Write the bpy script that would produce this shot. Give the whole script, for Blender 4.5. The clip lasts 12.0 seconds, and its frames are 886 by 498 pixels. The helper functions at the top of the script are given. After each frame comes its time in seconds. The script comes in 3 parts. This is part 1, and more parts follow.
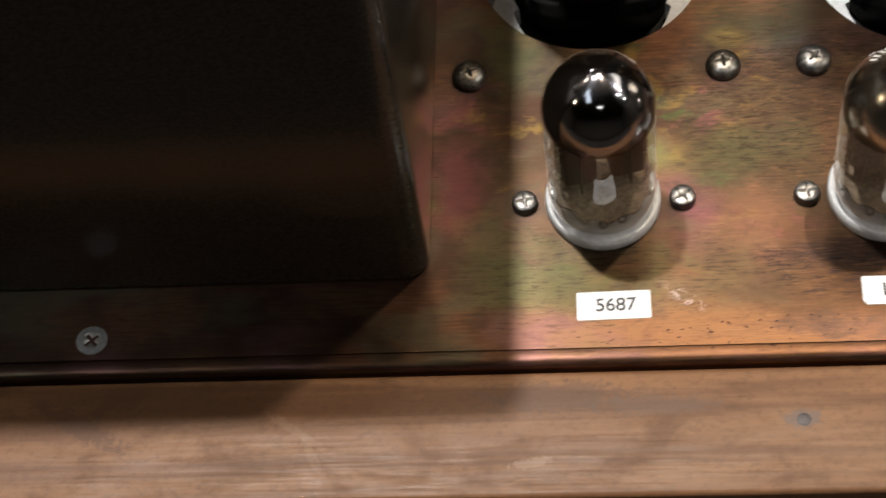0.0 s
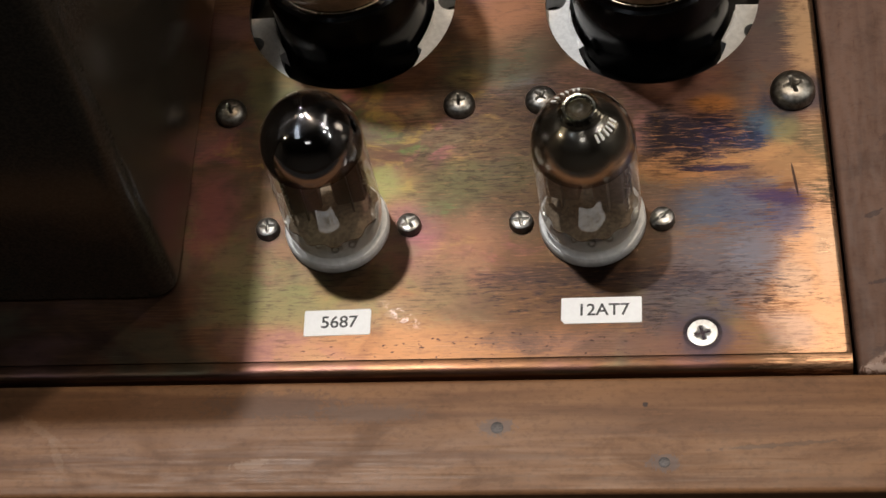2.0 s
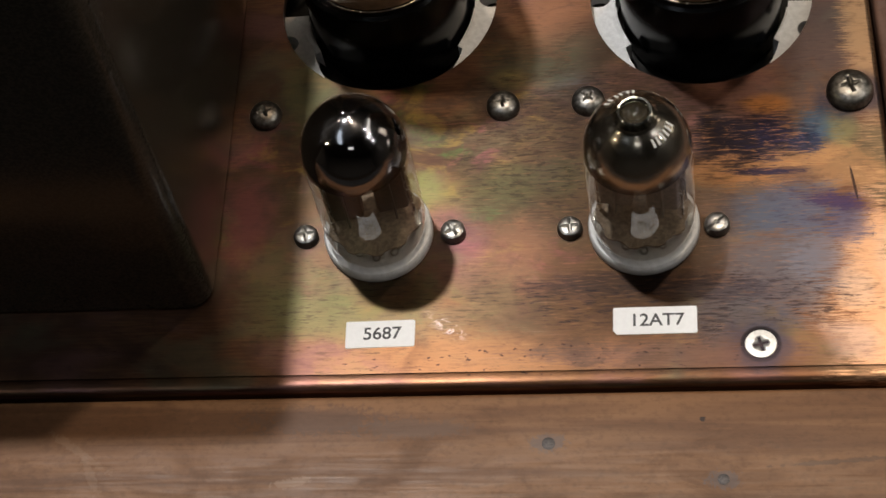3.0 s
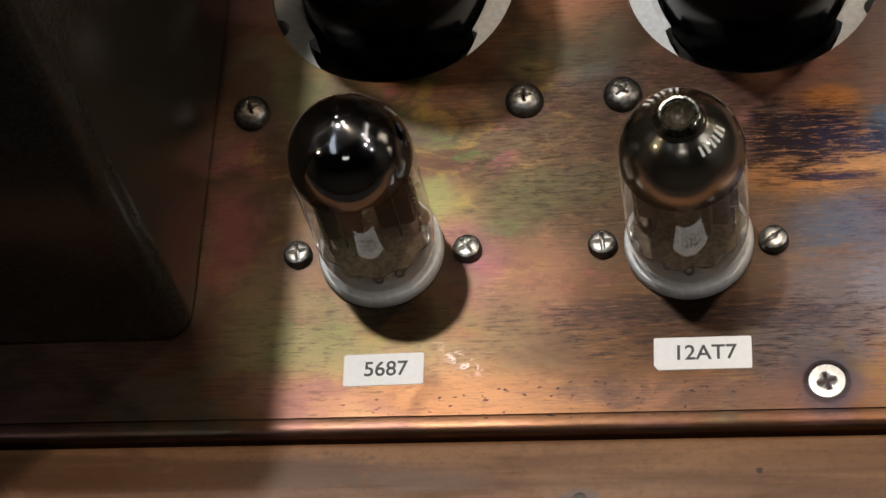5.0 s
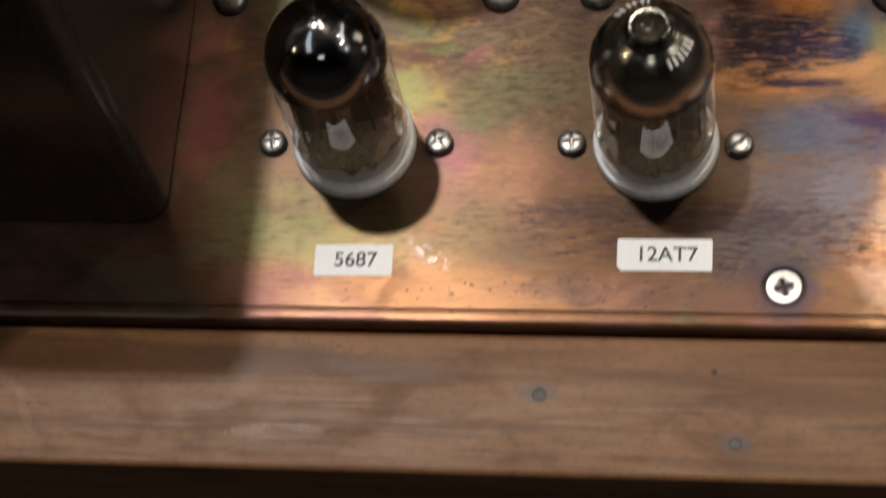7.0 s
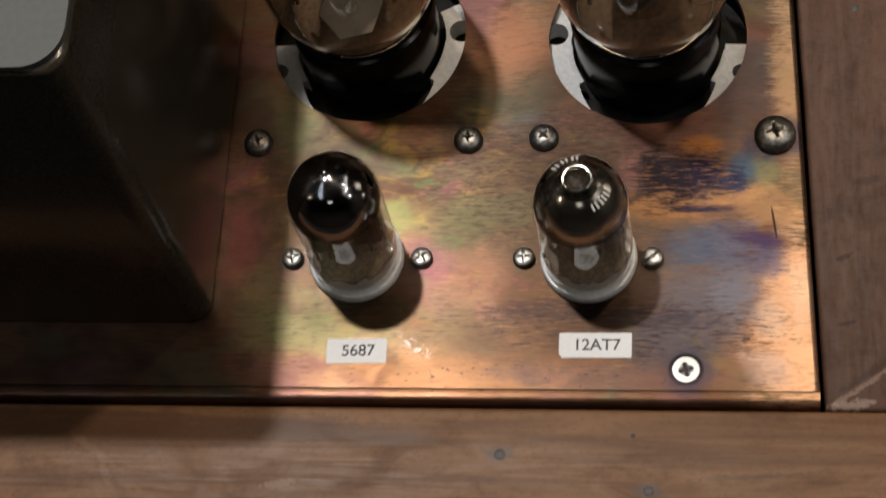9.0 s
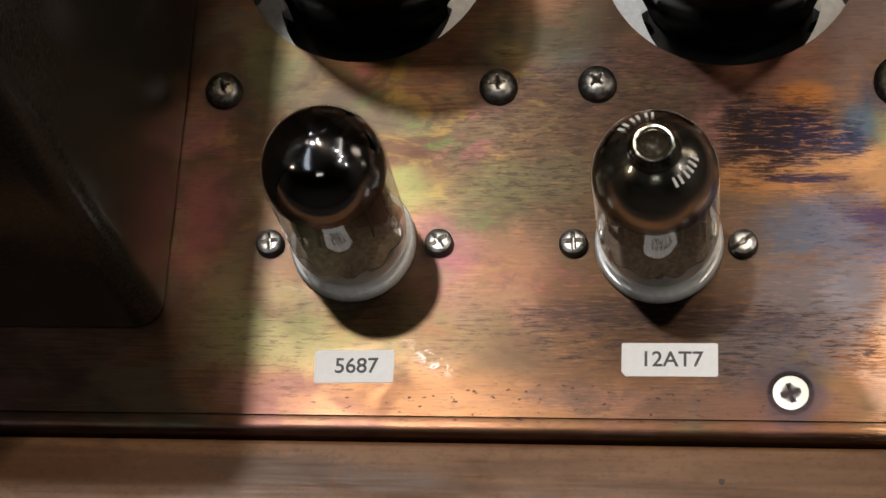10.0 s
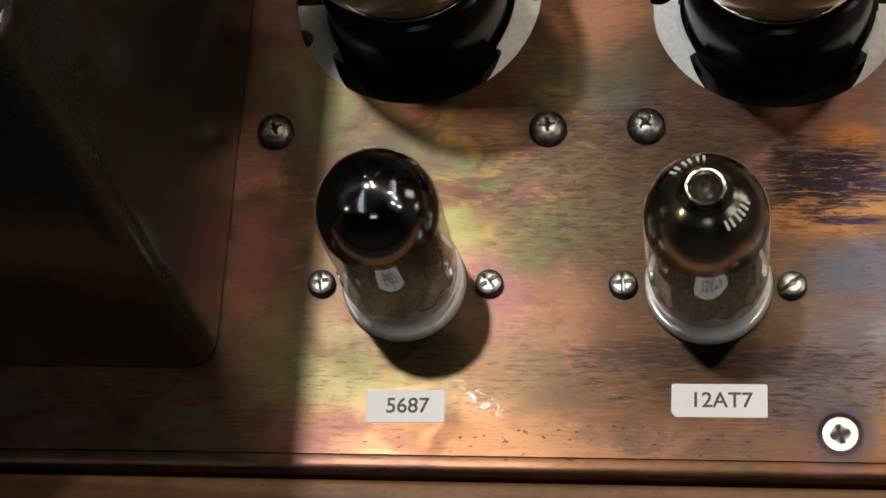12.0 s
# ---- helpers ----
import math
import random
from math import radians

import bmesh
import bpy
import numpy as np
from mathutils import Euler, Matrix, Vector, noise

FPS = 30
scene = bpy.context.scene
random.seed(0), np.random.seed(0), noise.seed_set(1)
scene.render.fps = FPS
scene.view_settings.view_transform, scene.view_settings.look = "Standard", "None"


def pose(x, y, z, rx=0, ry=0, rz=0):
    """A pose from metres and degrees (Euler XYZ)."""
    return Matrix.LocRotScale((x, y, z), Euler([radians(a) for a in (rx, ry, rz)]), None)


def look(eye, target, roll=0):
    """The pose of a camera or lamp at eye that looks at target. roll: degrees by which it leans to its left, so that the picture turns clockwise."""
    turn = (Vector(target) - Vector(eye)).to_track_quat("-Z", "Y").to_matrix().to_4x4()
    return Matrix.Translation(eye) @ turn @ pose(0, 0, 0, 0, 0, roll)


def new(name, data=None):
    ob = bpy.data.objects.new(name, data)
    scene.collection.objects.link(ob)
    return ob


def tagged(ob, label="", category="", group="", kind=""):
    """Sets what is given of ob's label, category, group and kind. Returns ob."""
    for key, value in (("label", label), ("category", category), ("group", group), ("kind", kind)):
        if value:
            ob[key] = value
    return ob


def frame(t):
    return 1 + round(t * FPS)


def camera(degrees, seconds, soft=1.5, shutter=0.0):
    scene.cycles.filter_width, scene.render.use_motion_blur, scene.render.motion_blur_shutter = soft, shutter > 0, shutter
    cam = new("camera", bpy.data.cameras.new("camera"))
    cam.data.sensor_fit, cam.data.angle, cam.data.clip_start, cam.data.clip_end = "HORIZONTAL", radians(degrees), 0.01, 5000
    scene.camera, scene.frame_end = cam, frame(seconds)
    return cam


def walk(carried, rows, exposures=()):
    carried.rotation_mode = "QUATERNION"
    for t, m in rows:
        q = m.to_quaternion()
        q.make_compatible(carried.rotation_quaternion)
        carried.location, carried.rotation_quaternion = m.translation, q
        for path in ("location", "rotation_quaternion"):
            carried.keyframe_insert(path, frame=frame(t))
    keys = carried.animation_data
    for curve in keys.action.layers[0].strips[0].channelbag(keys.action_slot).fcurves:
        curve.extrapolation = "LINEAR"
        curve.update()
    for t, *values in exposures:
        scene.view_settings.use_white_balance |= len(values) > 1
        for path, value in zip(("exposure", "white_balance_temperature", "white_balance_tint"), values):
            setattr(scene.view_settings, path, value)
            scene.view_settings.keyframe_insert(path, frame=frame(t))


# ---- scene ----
# The camera, hand-held above the front right corner of a valve amplifier.
cam = camera(24.0, 12.0, soft=1.5, shutter=0.4)
PATH = [
    (0, (-0.04718, -0.20719, 0.33415), (-0.06968, -0.08031, 0.11992), -10.36),
    (0.5, (-0.01793, -0.20725, 0.33831), (-0.04796, -0.07963, 0.12545), -13.19),
    (1, (0.00382, -0.21206, 0.33490), (-0.02756, -0.08042, 0.12470), -13.02),
    (1.5, (0.01292, -0.21151, 0.33586), (-0.01878, -0.08044, 0.12534), -12.80),
    (2, (0.02591, -0.22531, 0.35812), (-0.00717, -0.09571, 0.14691), -13.52),
    (2.5, (0.02304, -0.22868, 0.36312), (-0.00865, -0.09860, 0.15200), -13.16),
    (2.7, (0.01882, -0.22415, 0.35956), (-0.01344, -0.09495, 0.14798), -13.41),
    (4.3, (0.00984, -0.17227, 0.30394), (-0.02467, -0.05145, 0.08781), -15.79),
    (4.5, (0.01082, -0.16889, 0.30773), (-0.02520, -0.05066, 0.09042), -16.68),
    (5, (0.00972, -0.17427, 0.30732), (-0.02627, -0.05201, 0.09225), -15.97),
    (5.5, (0.01278, -0.17432, 0.30962), (-0.02298, -0.05167, 0.09472), -16.04),
    (6, (0.01251, -0.17486, 0.30950), (-0.02227, -0.05118, 0.09504), -15.56),
    (6.5, (0.01218, -0.18055, 0.30995), (-0.02309, -0.05508, 0.09662), -15.36),
    (7, (0.01363, -0.16604, 0.31977), (-0.02092, -0.06319, 0.09454), -16.13),
    (7.2, (0.01624, -0.15678, 0.32321), (-0.01859, -0.05437, 0.09782), -16.50),
    (8.8, (0.03142, -0.19636, 0.42518), (-0.00311, -0.09357, 0.19992), -16.50),
    (9, (0.03209, -0.19104, 0.42321), (-0.00243, -0.08805, 0.19804), -16.81),
    (9.5, (0.01439, -0.15115, 0.34267), (-0.01773, -0.05126, 0.11576), -15.97),
    (10, (0.00874, -0.13622, 0.32801), (-0.02303, -0.04163, 0.09879), -16.96),
    (10.5, (0.00942, -0.13226, 0.32599), (-0.02498, -0.04026, 0.09609), -18.84),
    (11, (0.00495, -0.13377, 0.32708), (-0.02852, -0.04018, 0.09769), -17.86),
    (11.5, (0.00455, -0.13235, 0.32928), (-0.03041, -0.03846, 0.10023), -18.57),
    (12, (0.00505, -0.13556, 0.33195), (-0.02991, -0.03802, 0.10443), -17.90),
]

EXPOSURES = [(0.0, 1.12), (1.0, 0.95), (1.5, 0.7), (2.7, 0.50), (4.3, 0.36), (7.2, 0.33), (9.0, 0.17), (9.5, 0.12), (12.0, 0.12)]
walk(cam, [(t, look(eye, target, roll)) for t, eye, target, roll in PATH], EXPOSURES)

# ---- light ----
MM = 0.001
world = bpy.data.worlds.new("room_air")
world.use_nodes = True
world.node_tree.nodes["Background"].inputs[0].default_value = (0.9, 0.8, 0.7, 1)
world.node_tree.nodes["Background"].inputs[1].default_value = 0.02
scene.world = world

CEILING_Z = 1.55
# x, y, watts, radius, colour of each ceiling spotlight
SPOTS = [
    (-0.300, 0.345, 10.0, 0.032, (1.0, 0.965, 0.93)),
    (0.270, 0.350, 4.9, 0.030, (1.0, 0.82, 0.62)),
    (0.960, 0.263, 0.9, 0.030, (1.0, 0.96, 0.90)),
    (1.400, -0.330, 1.5, 0.040, (1.0, 0.96, 0.90)),
    (1.560, 0.010, 1.6, 0.040, (1.0, 0.94, 0.86)),
    (2.350, -0.600, 2.4, 0.060, (1.0, 0.96, 0.90)),
    (-0.640, 1.640, 1.5, 0.050, (1.0, 0.94, 0.88)),
    (-2.050, -0.780, 2.2, 0.070, (1.0, 0.82, 0.55)),
]


# ---- materials ----
def mat(name):
    m = bpy.data.materials.new(name)
    m.use_nodes = True
    nt = m.node_tree
    return m, nt, nt.nodes["Principled BSDF"]


def nd(nt, kind, **values):
    n = nt.nodes.new(kind)
    for k, v in values.items():
        n.inputs[k.replace("_", " ")].default_value = v
    return n


def coords(nt, scale, kind="Object", offset=(0, 0, 0)):
    """Texture coordinates in millimetres times scale."""
    tc = nt.nodes.new("ShaderNodeTexCoord")
    mp = nd(nt, "ShaderNodeMapping", Scale=[1000 * s for s in scale], Location=offset)
    nt.links.new(tc.outputs[kind], mp.inputs["Vector"])
    return mp.outputs[0]


def grain(nt, scale, detail=4.0, rough=0.6, distortion=0.0, offset=(0, 0, 0)):
    n = nd(nt, "ShaderNodeTexNoise", Scale=1.0, Detail=detail, Roughness=rough, Distortion=distortion)
    nt.links.new(coords(nt, scale, offset=offset), n.inputs["Vector"])
    return n.outputs["Fac"]


def remap(nt, value, lo, hi, a=0.0, b=1.0):
    n = nt.nodes.new("ShaderNodeMapRange")
    n.interpolation_type = "SMOOTHSTEP"
    nt.links.new(value, n.inputs["Value"])
    for k, v in (("From Min", lo), ("From Max", hi), ("To Min", a), ("To Max", b)):
        n.inputs[k].default_value = v
    return n.outputs[0]


def calc(nt, op, a, b=0.0):
    n = nt.nodes.new("ShaderNodeMath")
    n.operation = op
    for k, v in enumerate((a, b)):
        if isinstance(v, (int, float)):
            n.inputs[k].default_value = v
        else:
            nt.links.new(v, n.inputs[k])
    return n.outputs[0]


def blend(nt, fac, a, b, kind="MIX"):
    n = nt.nodes.new("ShaderNodeMix")
    n.data_type, n.blend_type = "RGBA", kind
    for sock, v in ((n.inputs[0], fac), (n.inputs[6], a), (n.inputs[7], b)):
        if isinstance(v, (int, float)):
            sock.default_value = v
        elif isinstance(v, tuple):
            sock.default_value = (*v, 1)
        else:
            nt.links.new(v, sock)
    return n.outputs[2]


def bump(nt, bsdf, height, strength, distance=0.1 * MM):
    n = nd(nt, "ShaderNodeBump", Strength=strength, Distance=distance)
    nt.links.new(height, n.inputs["Height"])
    nt.links.new(n.outputs[0], bsdf.inputs["Normal"])


def blob(nt, cx, cy, rx, ry, ragged, turn=0.0, lo=1.10, hi=0.70):
    """A patch of its own outline, centred at (cx, cy) millimetres."""
    tc = nt.nodes.new("ShaderNodeTexCoord")
    sub = nt.nodes.new("ShaderNodeVectorMath")
    sub.operation = "SUBTRACT"
    sub.inputs[1].default_value = (cx * MM, cy * MM, 0)
    nt.links.new(tc.outputs["Object"], sub.inputs[0])
    rot = nt.nodes.new("ShaderNodeVectorRotate")
    rot.rotation_type = "Z_AXIS"
    rot.inputs["Angle"].default_value = radians(-turn)
    nt.links.new(sub.outputs[0], rot.inputs["Vector"])
    mul = nt.nodes.new("ShaderNodeVectorMath")
    mul.operation = "MULTIPLY"
    mul.inputs[1].default_value = (1000 / rx, 1000 / ry, 0)
    nt.links.new(rot.outputs[0], mul.inputs[0])
    ln = nt.nodes.new("ShaderNodeVectorMath")
    ln.operation = "LENGTH"
    nt.links.new(mul.outputs[0], ln.inputs[0])
    return remap(nt, calc(nt, "ADD", ln.outputs["Value"], ragged), lo, hi)


def plain(name, colour, rough, metallic=0.0, scale=2.0, vary=0.25, relief=0.0, gloss=0.5):
    m, nt, b = mat(name)
    b.inputs["Specular IOR Level"].default_value = gloss
    g = grain(nt, (scale, scale, scale))
    dark = tuple(c * (1 - vary) for c in colour)
    light = tuple(min(1.0, c * (1 + vary)) for c in colour)
    nt.links.new(blend(nt, remap(nt, g, 0.3, 0.7), dark, light), b.inputs["Base Color"])
    nt.links.new(remap(nt, g, 0.3, 0.7, rough * 0.85, min(1, rough * 1.15)), b.inputs["Roughness"])
    b.inputs["Metallic"].default_value = metallic
    if relief:
        bump(nt, b, g, relief)
    return m


def copper_material():
    m, nt, b = mat("patinated_copper")
    streak = grain(nt, (0.11, 2.2, 1), 6, 0.7, offset=(3, 1, 0))
    wipe = grain(nt, (0.16, 1.3, 1), 9, 0.75, 0.2, offset=(11, 4, 0))
    fine = grain(nt, (0.10, 7.0, 1), 4, 0.6)
    cloud = grain(nt, (0.03, 0.045, 1), 4, 0.55, 0.6)
    cloud2 = grain(nt, (0.10, 0.13, 1), 4, 0.6, 0.8, offset=(17, 5, 0))
    hue = grain(nt, (0.025, 0.035, 1), 3, 0.5, 0.8, offset=(40, 22, 0))
    comb = grain(nt, (0.16, 2.6, 1), 10, 0.82, 0.15, offset=(27, 14, 0))
    off = calc(nt, "ADD", calc(nt, "MULTIPLY", calc(nt, "SUBTRACT", comb, 0.5), 4.6), calc(nt, "MULTIPLY", calc(nt, "SUBTRACT", cloud2, 0.5), 1.6))
    soft = calc(nt, "ADD", calc(nt, "MULTIPLY", calc(nt, "SUBTRACT", comb, 0.5), 0.9), calc(nt, "MULTIPLY", calc(nt, "SUBTRACT", cloud2, 0.5), 1.7))
    base = blend(nt, remap(nt, streak, 0.36, 0.64), (0.255, 0.128, 0.063), (0.350, 0.180, 0.080))
    base = blend(nt, remap(nt, wipe, 0.48, 0.64, 0.0, 0.32), base, (0.13, 0.072, 0.045))
    base = blend(nt, remap(nt, cloud, 0.44, 0.60, 0.0, 0.75), base, (0.15, 0.085, 0.050))
    base = blend(nt, remap(nt, hue, 0.50, 0.62, 0.0, 0.62), base, (0.25, 0.205, 0.105))
    base = blend(nt, remap(nt, hue, 0.48, 0.37, 0.0, 0.55), base, (0.37, 0.19, 0.14))

    def stain_or_shade(cx, cy, rx, ry, amount, colour, ragged=soft, turn=0.0, lo=1.25, hi=0.35):
        nonlocal base
        base = blend(nt, calc(nt, "MULTIPLY", blob(nt, cx, cy, rx, ry, ragged, turn, lo, hi), amount), base, colour)

    # iridescent heat tints round the valve near the transformer
    zone = blob(nt, -38, 12, 66, 40, 0.0, 0.0, 1.0, 0.5)
    for ox, colour, amount in ((50, (0.17, 0.24, 0.07), 0.6), (63, (0.46, 0.16, 0.14), 0.55), (77, (0.46, 0.30, 0.08), 0.65), (91, (0.12, 0.09, 0.06), 0.6), (105, (0.12, 0.085, 0.06), 0.5)):
        tint = remap(nt, calc(nt, "ADD", grain(nt, (0.07, 0.10, 1), 5, 0.6, 0.9, offset=(ox, ox * 0.7, 0)), calc(nt, "MULTIPLY", calc(nt, "SUBTRACT", comb, 0.5), 0.25)), 0.53, 0.66)
        base = blend(nt, calc(nt, "MULTIPLY", calc(nt, "MULTIPLY", tint, zone), amount), base, colour)
    # warm bare copper along the front edge
    stain_or_shade(-25, -27, 46, 7, 0.70, (0.46, 0.235, 0.095), soft, 0, 1.2, 0.5)
    stain_or_shade(-30, -16, 20, 9, 0.45, (0.42, 0.22, 0.095), off)
    stain_or_shade(-58, -6, 26, 24, 0.45, (0.24, 0.18, 0.08))
    stain_or_shade(-62, -16, 12, 8, 0.40, (0.22, 0.23, 0.09))
    stain_or_shade(-42, 8, 12, 9, 0.50, (0.42, 0.30, 0.10))
    stain_or_shade(-43, 11, 5, 5, 0.35, (0.30, 0.40, 0.12))
    stain_or_shade(-38, 3, 5, 4, 0.45, (0.48, 0.16, 0.17))
    stain_or_shade(-36, -6, 7, 9, 0.45, (0.38, 0.17, 0.145))
    stain_or_shade(-79, 3, 6, 11, 0.50, (0.42, 0.14, 0.12))
    stain_or_shade(-73, -12, 8, 14, 0.40, (0.27, 0.25, 0.10))
    stain_or_shade(-26, 6, 14, 13, 0.45, (0.20, 0.19, 0.09))
    stain_or_shade(-22, 19, 10, 8, 0.40, (0.30, 0.22, 0.10))
    stain_or_shade(-20, 39, 12, 9, 0.65, (0.17, 0.19, 0.11), off)
    stain_or_shade(-27, 37, 4, 3, 0.60, (0.62, 0.45, 0.15), off)
    stain_or_shade(-70, 36, 6, 14, 0.45, (0.27, 0.27, 0.11))
    stain_or_shade(-14, 34, 7, 5, 0.45, (0.16, 0.20, 0.19), off)
    # brown put into the colour where VALVE_B's faint left shadow falls
    stain_or_shade(-14, -19, 24, 10, 0.65, (0.14, 0.08, 0.045))
    # dark brown patches beside and behind VALVE_B
    stain_or_shade(-14, 6, 9, 16, 0.50, (0.13, 0.095, 0.055))
    stain_or_shade(-3, 22, 14, 7, 0.55, (0.12, 0.085, 0.05))
    # grey, slate and indigo oxide beside the other valve, bare orange copper towards the corner
    stain_or_shade(36, 44, 13, 20, 0.70, (0.20, 0.155, 0.125), soft)
    stain_or_shade(44.5, 42, 4.2, 26, 0.85, (0.66, 0.42, 0.21), off, 1.5)
    stain_or_shade(-7, 0, 26, 34, 0.50, (0.19, 0.108, 0.048), soft)
    stain_or_shade(-18, 8, 12, 16, 0.50, (0.15, 0.135, 0.065), soft)
    stain_or_shade(-10, 24, 16, 9, 0.55, (0.12, 0.09, 0.055), off)
    stain_or_shade(-30, -12, 12, 9, 0.45, (0.22, 0.16, 0.075), off)
    stain_or_shade(8, -10, 8, 12, 0.55, (0.10, 0.07, 0.05), off)
    stain_or_shade(-17, 43, 13, 9, 0.60, (0.14, 0.125, 0.062), off)
    stain_or_shade(24, 4, 26, 26, 0.55, (0.25, 0.165, 0.105), soft)
    stain_or_shade(45, -14, 11, 24, 0.95, (0.82, 0.48, 0.24), off, 0, 1.1, 0.65)
    stain_or_shade(40, 13, 9, 7, 0.70, (0.52, 0.30, 0.13), soft, 0, 1.1, 0.6)
    stain_or_shade(40, -14, 4, 6, 0.60, (0.72, 0.50, 0.31), soft)
    stain_or_shade(47, -10, 3, 9, 0.60, (0.74, 0.50, 0.29), soft)
    stain_or_shade(38, -25, 6, 5, 0.50, (0.60, 0.44, 0.31), soft)
    stain_or_shade(30, -27, 7, 4, 0.55, (0.42, 0.21, 0.085), off)
    stain_or_shade(26, -9, 12, 11, 0.80, (0.21, 0.18, 0.155), off, 0, 1.25, 0.5)
    stain_or_shade(33, -7, 6, 7, 0.60, (0.28, 0.26, 0.24), off, 25, 1.25, 0.5)
    stain_or_shade(17, -19, 11, 7, 0.70, (0.16, 0.135, 0.12), soft)
    stain_or_shade(29, 3.5, 13, 6, 0.85, (0.18, 0.175, 0.18), off, 0, 1.25, 0.55)
    stain_or_shade(22, 2, 6, 5, 0.60, (0.15, 0.165, 0.165), off)
    stain_or_shade(39, 1, 4.5, 5.5, 0.75, (0.17, 0.155, 0.18), off, 0, 1.25, 0.6)
    stain_or_shade(38, 5, 7, 2.2, 0.80, (0.12, 0.07, 0.115), off, -12, 1.05, 0.75)
    stain_or_shade(17, 13.5, 13, 4.5, 0.90, (0.58, 0.29, 0.105), off, 2, 1.15, 0.7)
    stain_or_shade(30, 16, 13, 3.0, 0.75, (0.58, 0.33, 0.14), off, 8, 1.1, 0.7)
    stain_or_shade(19, 21, 11, 5.8, 0.95, (0.048, 0.033, 0.034), off, 0, 1.15, 0.75)
    stain_or_shade(25, 21, 3.5, 6.5, 0.70, (0.070, 0.056, 0.088), off, 0, 1.05, 0.75)
    stain_or_shade(24.5, 12.4, 7, 0.9, 0.90, (0.06, 0.05, 0.085), off, 0, 1.1, 0.8)
    stain_or_shade(34.5, 22.5, 4.5, 4.5, 0.85, (0.11, 0.165, 0.185), off, 0, 1.1, 0.7)
    stain_or_shade(32, 19, 4, 2.2, 0.85, (0.065, 0.08, 0.12), off, 0, 1.1, 0.8)
    stain_or_shade(39.5, 22, 4, 5, 0.60, (0.34, 0.30, 0.13), soft)
    stain_or_shade(24.5, 28.2, 5, 2.6, 0.85, (0.55, 0.25, 0.07), soft)
    stain_or_shade(-5, -12.2, 19, 3.0, 0.80, (0.085, 0.055, 0.045), off, 0, 1.05, 0.75)
    stain_or_shade(12, -14, 14, 3.0, 0.60, (0.10, 0.075, 0.07), off, 0, 1.05, 0.75)
    # copper darker round the countersunk head
    stain_or_shade(22.4, -25.8, 6.0, 6.0, 0.80, (0.10, 0.095, 0.115), soft)
    # tight dark ring painted for the shaded rim gap of the unmodelled countersink
    stain_or_shade(21.9, -26.2, 3.9, 3.9, 0.9, (0.03, 0.025, 0.022), 0.0, 0, 1.05, 0.9)
    # copper darker round the large dome screw
    stain_or_shade(42.5, 29.6, 8.0, 7, 0.80, (0.09, 0.075, 0.085), soft)
    # patina away from the screws
    stain_or_shade(-19, 56, 9, 14, 0.65, (0.54, 0.27, 0.13), off)
    stain_or_shade(8, -28, 30, 4.0, 0.45, (0.17, 0.12, 0.11), off)
    stain_or_shade(41.0, 9.0, 0.30, 4.2, 0.85, (0.06, 0.035, 0.03), 0.0, 8, 1.1, 0.8)
    # copper darker round the smaller dome screws and the pan-head screws
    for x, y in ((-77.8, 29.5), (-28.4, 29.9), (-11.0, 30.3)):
        stain_or_shade(x, y, 6.0, 6.0, 0.60, (0.10, 0.08, 0.06), soft)
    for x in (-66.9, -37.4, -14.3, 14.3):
        stain_or_shade(x, 0, 4.4, 4.4, 0.45, (0.15, 0.11, 0.08), soft)
    # brown patina between the valves, and crisp brushed streaks of indigo and black oxide
    stain_or_shade(-12, 16, 27, 30, 0.45, (0.17, 0.095, 0.050), off)
    stain_or_shade(-2, 3, 19, 34, 0.45, (0.18, 0.105, 0.044), off)
    stain_or_shade(2, 44, 16, 12, 0.45, (0.17, 0.10, 0.055), off)
    stain_or_shade(-24, -4, 8, 10, 0.50, (0.42, 0.21, 0.11), soft)
    stain_or_shade(-27, 10, 6, 7, 0.22, (0.23, 0.25, 0.085), soft)
    stain_or_shade(-17, 13, 7, 5, 0.20, (0.18, 0.21, 0.095), soft)
    stain_or_shade(-33.5, -2.5, 4.5, 5.5, 0.28, (0.44, 0.17, 0.15), soft)
    wear = grain(nt, (0.22, 1.5, 1), 12, 0.78, 0.25, offset=(81, 37, 0))
    wear2 = grain(nt, (0.26, 1.3, 1), 12, 0.78, 0.35, offset=(23, 61, 0))
    for noise, lo, hi, cx, cy, rx, ry, amount, colour in (
            (wear, 0.48, 0.52, 20, 21, 14, 7, 0.80, (0.055, 0.038, 0.040)),
            (wear2, 0.52, 0.57, 26, 20, 9, 7, 0.6, (0.075, 0.062, 0.10)),
            (wear, 0.46, 0.41, 20, 18, 16, 9, 0.75, (0.56, 0.28, 0.11)),
            (wear2, 0.53, 0.58, 34, 4, 10, 8, 0.5, (0.08, 0.06, 0.10)),
            (wear, 0.52, 0.57, 8, -16, 42, 7, 0.8, (0.075, 0.050, 0.042)),
            (wear2, 0.50, 0.55, -12, 20, 28, 20, 0.55, (0.070, 0.045, 0.032)),
            (wear, 0.46, 0.40, 0, 10, 45, 40, 0.35, (0.44, 0.22, 0.10)),
            (wear, 0.53, 0.59, -56, -18, 30, 14, 0.55, (0.10, 0.065, 0.04))):
        mask = calc(nt, "MULTIPLY", remap(nt, noise, lo, hi), blob(nt, cx, cy, rx, ry, soft, 0.0, 1.2, 0.6))
        base = blend(nt, calc(nt, "MULTIPLY", mask, amount), base, colour)
    # dark brushed dashes, specks near the front edge and pale rub marks
    dash = remap(nt, grain(nt, (0.24, 3.8, 1), 5, 0.65, 0.1, offset=(6, 2, 0)), 0.57, 0.66)
